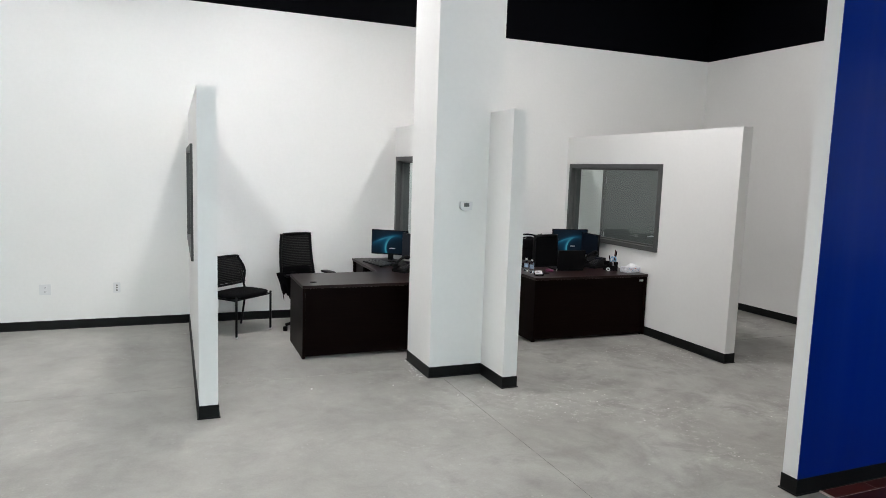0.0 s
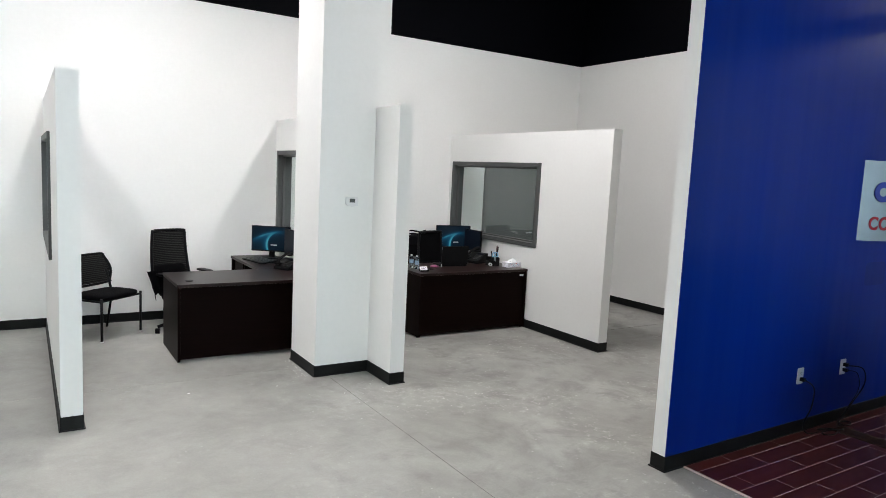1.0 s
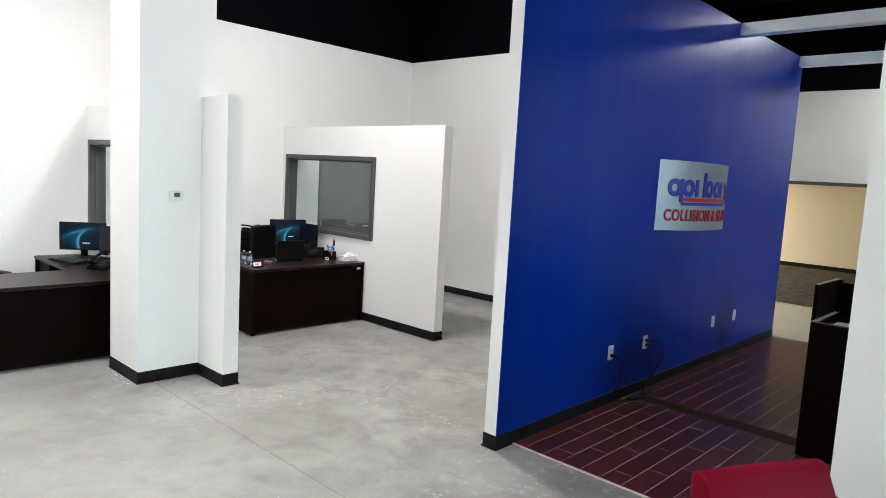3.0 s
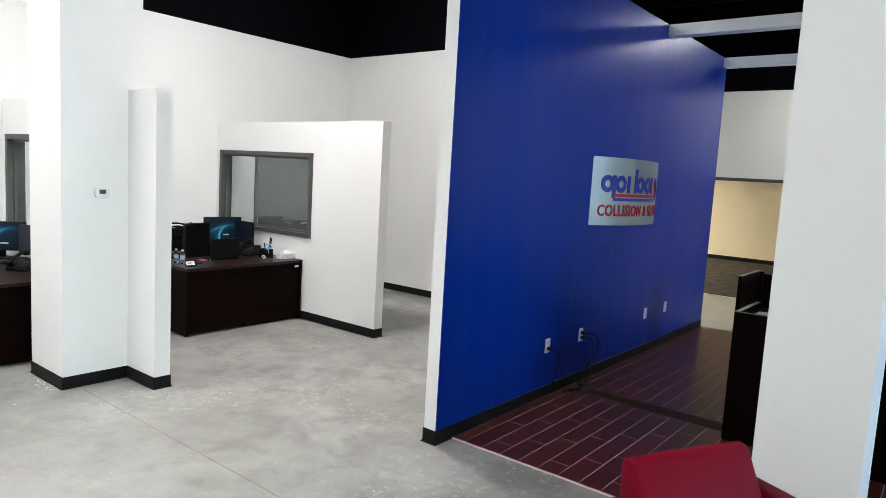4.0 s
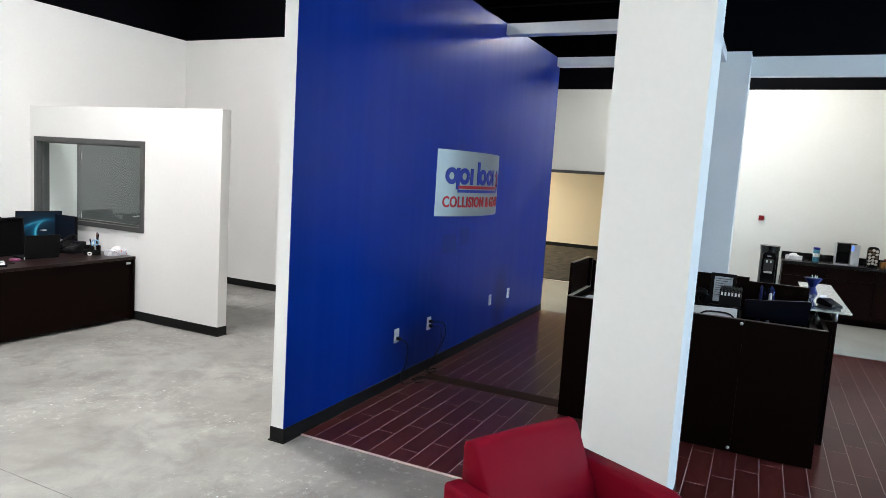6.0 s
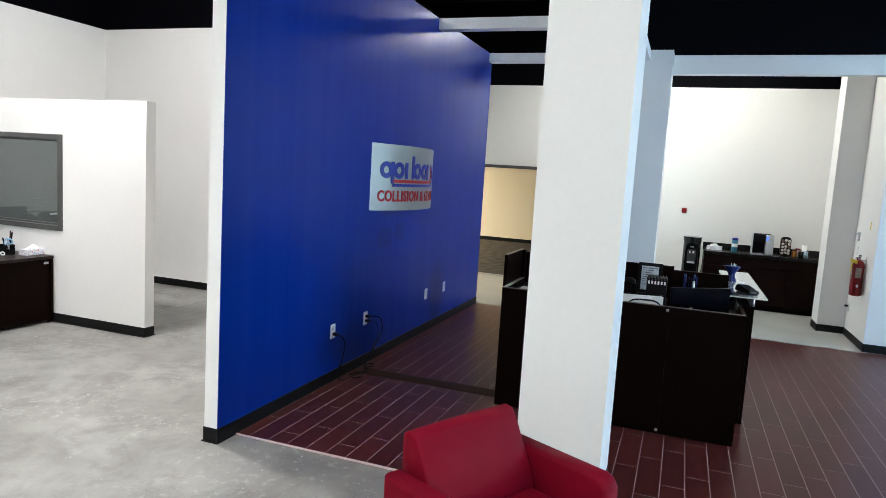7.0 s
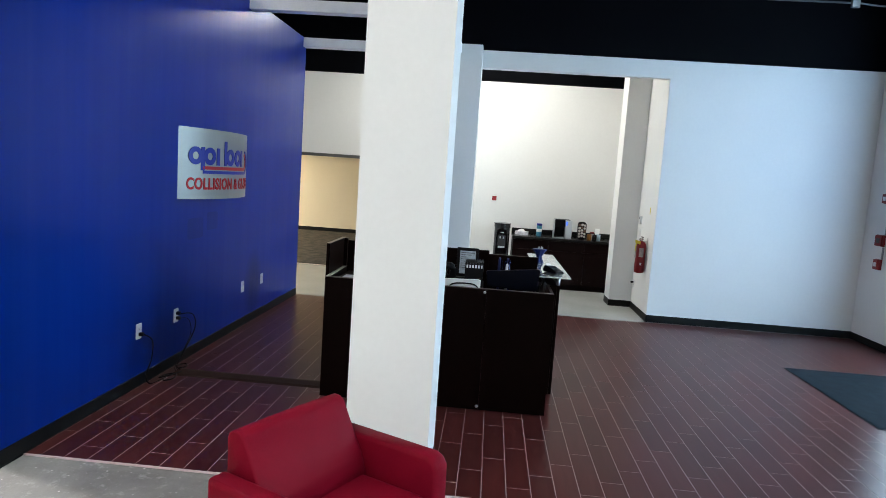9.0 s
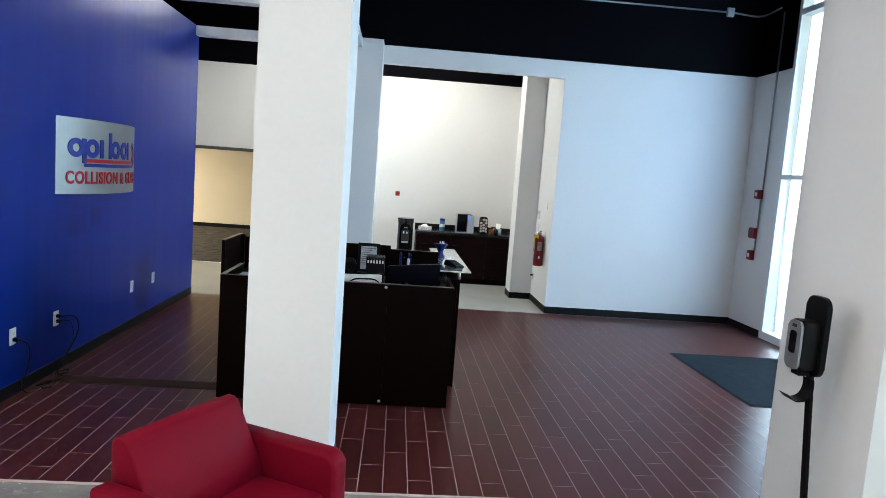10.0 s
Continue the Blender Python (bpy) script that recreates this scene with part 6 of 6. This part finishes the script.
def water_cooler(m):
    """A slim floor-standing cooler with a flared rim and a recessed tap bay; faces -x."""
    t = thing("water_cooler", m, "black and silver floor-standing water cooler", "water cooler")
    part("body", slab(bmesh.new(), rounded(-0.16, 0.16, -0.17, 0.17, 0.155, 12), 0.0, 1.03, "z", 0.01), GLOSSBLACK, t, "", True)
    part("head", slab(bmesh.new(), rounded(-0.168, 0.168, -0.180, 0.180, 0.16, 12), 1.031, 1.090, "z", 0.008), GLOSSBLACK, t, "glossy black head", True)
    part("top_trim", slab(bmesh.new(), rounded(-0.176, 0.176, -0.188, 0.188, 0.165, 12), 1.091, 1.104, "z", 0.005), GLOSSBLACK, t, "glossy black top rim")
    part("front_panel", slab(bmesh.new(), rounded(-0.125, 0.125, 0.30, 1.00, 0.06), -0.168, -0.161, "x", 0.003), GLOSSBLACK, t, "glossy black front panel")
    part("tap_bay", slab(bmesh.new(), rounded(-0.085, 0.085, 0.70, 0.90, 0.03), -0.172, -0.1685, "x", 0.001), DARKSLOT, t, "dark tap bay")
    for s in (-1, 1):
        part("bay_trim", tube(bmesh.new(), smoothline([(-0.172, s * 0.115, 0.34), (-0.174, s * 0.128, 0.55), (-0.174, s * 0.128, 0.85), (-0.172, s * 0.112, 0.985)]), 0.0028, 8), GREYMETAL, t, "thin grey trim of the front panel", True)
    part("drip_tray", slab(bmesh.new(), rounded(-0.075, 0.075, 0.675, 0.702, 0.012), -0.225, -0.173, "x", 0.003), SILVER, t, "silver drip tray")
    for y in (-0.035, 0.035):
        part("tap", boxes((-0.205, -0.173, y - 0.014, y + 0.014, 0.84, 0.875), bev=0.003), SILVER, t, "small silver tap")
    part("badge", boxes((-0.171, -0.1685, -0.035, 0.035, 0.935, 0.950), bev=0.001), SILVER, t, "small silver mark")
    return t


water_cooler(pose(11.82, -0.245, 0) @ Matrix.Diagonal((0.9, 0.8, 1, 1)))
cable([(11.98, -0.42, 0.95), (11.99, -0.44, 0.80), (11.97, -0.43, 0.62), (12.05, -0.42, 0.45), (12.2, -0.40, 0.35)], "black power cord of the water cooler", 0.004)

t = thing("alarm_sign", (FX, -0.065, 1.515), "small square red plate on the white wall", "sign")
part("plate", slab(bmesh.new(), rounded(-0.04, 0.04, -0.04, 0.04, 0.006), -0.012, 0.0, "x", 0.002), EXTRED, t)


# ---- fittings on the coffee area's side wall ----
def extinguisher(m):
    """A wall-hung extinguisher; the wall is at y = 0 and it hangs on the +y side. Origin: its foot."""
    t = thing("fire_extinguisher", m, "red fire extinguisher hung on the white wall", "fire extinguisher")
    part("cylinder", lathe(bmesh.new(), [(0.045, 0.0), (0.072, 0.012), (0.075, 0.03), (0.075, 0.40), (0.066, 0.435), (0.040, 0.462), (0.022, 0.472)], 26, 0, 0.085), EXTRED, t, "", True)
    part("label_plate", slab(bmesh.new(), rounded(-0.04, 0.04, 0.22, 0.37, 0.006), 0.1605, 0.1625, "y"), TAGGREY, t, "grey printed label")
    part("label_plate", slab(bmesh.new(), [(-0.0765, 0.24), (-0.0765, 0.37), (-0.072, 0.37), (-0.072, 0.24)], 0.055, 0.125, "y"), TAGGREY, t, "grey printed label")
    part("sticker", boxes((-0.0775, -0.073, 0.075, 0.100, 0.12, 0.155)), PAPER, t, "small pale sticker")
    part("valve", lathe(bmesh.new(), [(0.018, 0.470), (0.018, 0.515), (0.012, 0.525)], 14, 0, 0.085), SILVER, t, "metal valve", True)
    part("lever", boxes((-0.10, 0.02, 0.077, 0.093, 0.525, 0.537), (-0.09, 0.01, 0.078, 0.092, 0.498, 0.508), bev=0.003), PLASTIC, t)
    part("gauge", lathe(bmesh.new(), [(0.016, 0.487), (0.016, 0.505)], 14, 0.0, 0.112), CHROME, t, "", True)
    part("hose", tube(bmesh.new(), smoothline([(0.015, 0.085, 0.50), (0.07, 0.085, 0.50), (0.094, 0.085, 0.42), (0.092, 0.085, 0.20), (0.088, 0.085, 0.12)]), 0.010, 8), CORD, t, "black hose", True)
    part("wall_hook", boxes((-0.015, 0.015, 0.0, 0.068, 0.46, 0.475), (-0.02, 0.02, 0.0, 0.006, 0.38, 0.52)), SILVER, t)
    bm = bmesh.new()
    slab(bm, [(-0.04, 0.46), (-0.01, 0.46), (0.05, 0.33), (0.0, 0.31)], 0.165, 0.168, "y")
    slab(bm, [(0.12, 0.42), (0.20, 0.45), (0.20, 0.49), (0.12, 0.47)], -0.10, -0.097, "x")
    slab(bm, [(-0.04, 0.47), (-0.05, 0.40), (-0.035, 0.40), (-0.03, 0.47)], 0.165, 0.168, "y")
    part("tag", bm, YELLOW, t, "yellow inspection tag")
    return t


extinguisher(pose(9.82, KY0, 0.645) @ Matrix.Diagonal((0.88, 0.95, 1, 1)))
t = thing("wall_thermostat", (10.33, KY0, 1.395), "white wall sensor with a small slot", "sensor")
part("case", slab(bmesh.new(), rounded(-0.045, 0.045, -0.06, 0.06, 0.008), 0.0, 0.03, "y", 0.004), IVORY, t)
part("slot", boxes((-0.02, 0.02, 0.0295, 0.031, 0.02, 0.04)), GREYMETAL, t)
t = wall_outlet(pose(10.33, KY0, 1.20, 0, 0, 180), "white light switch plate", 0.075, 0.118, ((0, 0),), False)
t = wall_outlet(pose(10.42, KY0, 0.40, 0, 0, 180), "white wall outlet with a black plug in it")
part("plug", boxes((-0.016, 0.016, -0.05, -0.009, 0.008, 0.036), bev=0.004), CORD, t, "black plug")
t = thing("sticky_tag", (9.82, KY0, 1.56), "small yellow paper tag stuck on the wall", "tag")
part("slip", boxes((-0.02, 0.02, 0.0005, 0.002, -0.05, 0.05)), YELLOW, t)

# ---- fittings by the entrance ----
def alarm(x, z, w, h, d, label):
    t = thing("fire_alarm", (x, SY, z), label, "fire alarm", "fire alarms")
    part("back_box", boxes((-w / 2, w / 2, 0.0, d * 0.6, -h / 2, h / 2), bev=0.004), EXTRED, t)
    part("cover", boxes((-w / 2 + 0.006, w / 2 - 0.006, d * 0.6 + 0.0005, d, -h / 2 + 0.006, h / 2 - 0.006), bev=0.005), EXTRED, t)
    part("face_plate", boxes((-w / 4, w / 4, d + 0.0005, d + 0.004, -h / 5, h / 5), bev=0.002), PAPER if h < 0.15 else GREYMETAL, t, "pale face plate")
    return t


alarm(8.97, 1.955, 0.12, 0.13, 0.07, "red alarm sounder on the white wall by the window")
alarm(9.02, 1.410, 0.16, 0.15, 0.05, "red alarm control box on the white wall")
alarm(9.0, 1.098, 0.11, 0.14, 0.06, "red manual alarm pull box on the white wall")


def conduit(pts, label):
    o = Vector(pts[0])
    t = thing("conduit", pts[0], label, "conduit", "conduits")
    part("pipe", tube(bmesh.new(), [Vector(p) - o for p in pts], 0.012, 10), STEEL, t, "", True)
    return t


conduit([(8.93, SY + 0.02, 1.17), (8.93, SY + 0.02, 1.33)], "thin galvanised conduit between the alarm boxes")
conduit([(8.92, SY + 0.02, 1.49), (8.92, SY + 0.02, 1.885)], "thin galvanised conduit between the alarm boxes")
conduit([(8.90, SY + 0.02, 2.025), (8.90, SY + 0.02, 4.43)], "thin galvanised conduit rising to a junction box")
t = thing("junction_box", (8.90, SY, 4.47), "small dark junction box on the black wall", "junction box", "junction boxes")
part("box", boxes((-0.05, 0.05, 0.0, 0.055, -0.05, 0.05), bev=0.004), BLACK, t)
conduit(smoothline([(8.90, SY + 0.07, 4.47), (9.2, SY + 0.10, 4.44), (9.40, SY + 0.16, 4.46), (9.42, -4.64, 4.49)]), "flexible conduit bent round the corner")
t = thing("junction_box", (EX, -4.60, 4.49), "small pale metal junction box on the black wall", "junction box", "junction boxes")
part("box", boxes((-0.05, 0.0, -0.05, 0.05, -0.06, 0.06), bev=0.004), STEEL, t)
conduit([(EX - 0.025, -4.54, 4.49), (EX - 0.025, -1.0, 4.475), (EX - 0.025, 0.5, 4.47)], "thin galvanised conduit along the black wall")

t = thing("door_mat", (6.53, -4.20, 0.0085), "charcoal ribbed entrance mat on the tile floor", "mat")
part("border", boxes((-0.91, 0.91, -0.83, 0.83, 0.0, 0.004), bev=0.001), PLASTIC, t, "black rubber border")
part("carpet_face", boxes((-0.895, 0.895, -0.815, 0.815, 0.0042, 0.007), bev=0.001), MAT, t)


def sanitizer_stand(m):
    """A floor stand with a touch-free dispenser; the dispenser's front faces +y."""
    t = thing("sanitizer_stand", m, "black floor stand with a hand sanitiser dispenser", "sanitiser stand")
    part("base_plate", slab(bmesh.new(), rounded(-0.21, 0.11, -0.18, 0.10, 0.05), 0.0, 0.012, "z", 0.003), PLASTIC, t)
    bm = boxes((-0.02, 0.02, -0.012, 0.012, 0.012, 1.25), bev=0.006)
    for v in bm.verts:
        v.co.x -= 0.05 * (1.25 - v.co.z) / 1.24
        v.co.y -= 0.07 * (1.25 - v.co.z) / 1.24
    part("pole", bm, PLASTIC, t, "slender black pole")
    part("back_plate", slab(bmesh.new(), rounded(-0.085, 0.085, 1.213, 1.643, 0.05), -0.018, 0.012, "y", 0.006), PLASTIC, t)
    d = part("dispenser", slab(bmesh.new(), rounded(-0.060, 0.060, 1.243, 1.513, 0.025), 0.013, 0.105, "y", 0.014), PLASTIC, t)
    part("face_plate", slab(bmesh.new(), rounded(-0.056, 0.056, 1.248, 1.508, 0.03), 0.106, 0.122, "y", 0.006), mat("grey_face_plate", (0.30, 0.31, 0.32), 0.35, 0.6), d, "satin grey face plate")
    part("window", slab(bmesh.new(), rounded(-0.026, 0.026, 1.333, 1.453, 0.012), 0.1225, 0.126, "y", 0.002), COUNTER, d, "dark glossy refill window")
    part("badge", boxes((-0.018, 0.018, 0.1225, 0.125, 1.473, 1.490), bev=0.001), DARKSLOT, d, "small dark mark")
    part("nozzle", boxes((-0.035, 0.035, 0.02, 0.09, 1.213, 1.242), bev=0.006), PLASTIC, d)
    arc = smoothline([(0, 0.0, 1.188), (0, 0.0, 1.128), (0, 0.03, 1.083), (0, 0.09, 1.073), (0, 0.13, 1.103)])
    bm = bmesh.new()
    last = None
    for p in arc:
        vs = [bm.verts.new((s * 0.045, p.y + 0.012 * 0, p.z)) for s in (-1, 1)] + [bm.verts.new((s * 0.045, p.y + 0.004, p.z + 0.006)) for s in (1, -1)]
        if last:
            for i in range(4):
                bm.faces.new((last[i], last[(i + 1) % 4], vs[(i + 1) % 4], vs[i]))
        else:
            bm.faces.new(vs)
        last = vs
    bm.faces.new(last)
    part("drip_catcher", bm, PLASTIC, t, "curved black drip catcher")
    return t


sanitizer_stand(pose(2.952, -2.06, 0, 0, 0, 2) @ Matrix.Scale(0.88, 4))


# ---- the tile floor: planks laid in thirds, each a piece of its own near the camera ----
TX0, TX1, TY0, TY1 = 3.730, 9.365, SY, BY0
tile_floor = setting("floor_tile", boxes((TX0, TX1, TY0, TY1, 0.0005, 0.0074)), GROUT, "dark red-brown wood-look tile floor with pale joints", "floor")
setting("trim_floor", boxes((TX0 - 0.016, TX0, TY0, TY1, 0.0005, 0.0095), bev=0.001), TRIM, "pale metal edge trim between concrete and tile", "trim")
PITCH, LONG, GAP, ROW0, END0 = 0.150, 0.600, 0.0042, 2.469, 3.907
shapes = {}


def tile_mesh(wx, wy):
    key = (round(wx, 3), round(wy, 3))
    if key not in shapes:
        bm = bmesh.new()
        c = 0.0015
        lo = [bm.verts.new(p) for p in ((0, 0, 0), (key[0], 0, 0), (key[0], key[1], 0), (0, key[1], 0))]
        mid = [bm.verts.new((v.co.x, v.co.y, 0.0022)) for v in lo]
        hi = [bm.verts.new(p) for p in ((c, c, 0.0032), (key[0] - c, c, 0.0032), (key[0] - c, key[1] - c, 0.0032), (c, key[1] - c, 0.0032))]
        for a, b in ((lo, mid), (mid, hi)):
            for i in range(4):
                bm.faces.new((a[i], a[(i + 1) % 4], b[(i + 1) % 4], b[i]))
        bm.faces.new(hi)
        me = bpy.data.meshes.new("tile")
        bm.to_mesh(me)
        bm.free()
        me.materials.append(TILE)
        shapes[key] = me
    return shapes[key]


far_v, far_f = [], []
count = 0
rows = []
k0, k1 = math.floor((TY0 - ROW0) / PITCH), math.ceil((TY1 - ROW0) / PITCH)
for k in range(k0, k1):
    ya, yb = max(TY0, ROW0 + k * PITCH + GAP / 2), min(TY1 - 0.016, ROW0 + (k + 1) * PITCH - GAP / 2)
    if yb - ya < 0.02:
        continue
    start = END0 - 0.2 * (k + 1)
    j0 = math.floor((TX0 - start) / LONG)
    for j in range(j0, j0 + 12):
        xa, xb = max(TX0 + 0.001, start + j * LONG + GAP / 2), min(TX1, start + (j + 1) * LONG - GAP / 2)
        if xb - xa > 0.02:
            rows.append((xa, xb, ya, yb))
rows.sort(key=lambda r: (r[0] - 2.0) ** 2 + 0.6 * (r[2] - 0.3) ** 2)
for xa, xb, ya, yb in rows:
    if count < 300:
        ob = new("tile", tile_mesh(xb - xa, yb - ya))
        ob.location = (xa, ya, 0.0048)
        ob.parent = tile_floor
        count += 1
    else:
        n = len(far_v)
        far_v += [(x, y, z) for z in (0.0058, 0.0078) for x, y in ((xa, ya), (xb, ya), (xb, yb), (xa, yb))]
        far_f += [(n, n + 1, n + 5, n + 4), (n + 1, n + 2, n + 6, n + 5), (n + 2, n + 3, n + 7, n + 6), (n + 3, n, n + 4, n + 7), (n + 4, n + 5, n + 6, n + 7)]
me = bpy.data.meshes.new("tiles")
me.from_pydata(far_v, [], far_f)
me.materials.append(TILE)
far_tiles = new("tiles", me)
far_tiles.parent = tile_floor
far_tiles["kind"] = "stuff"
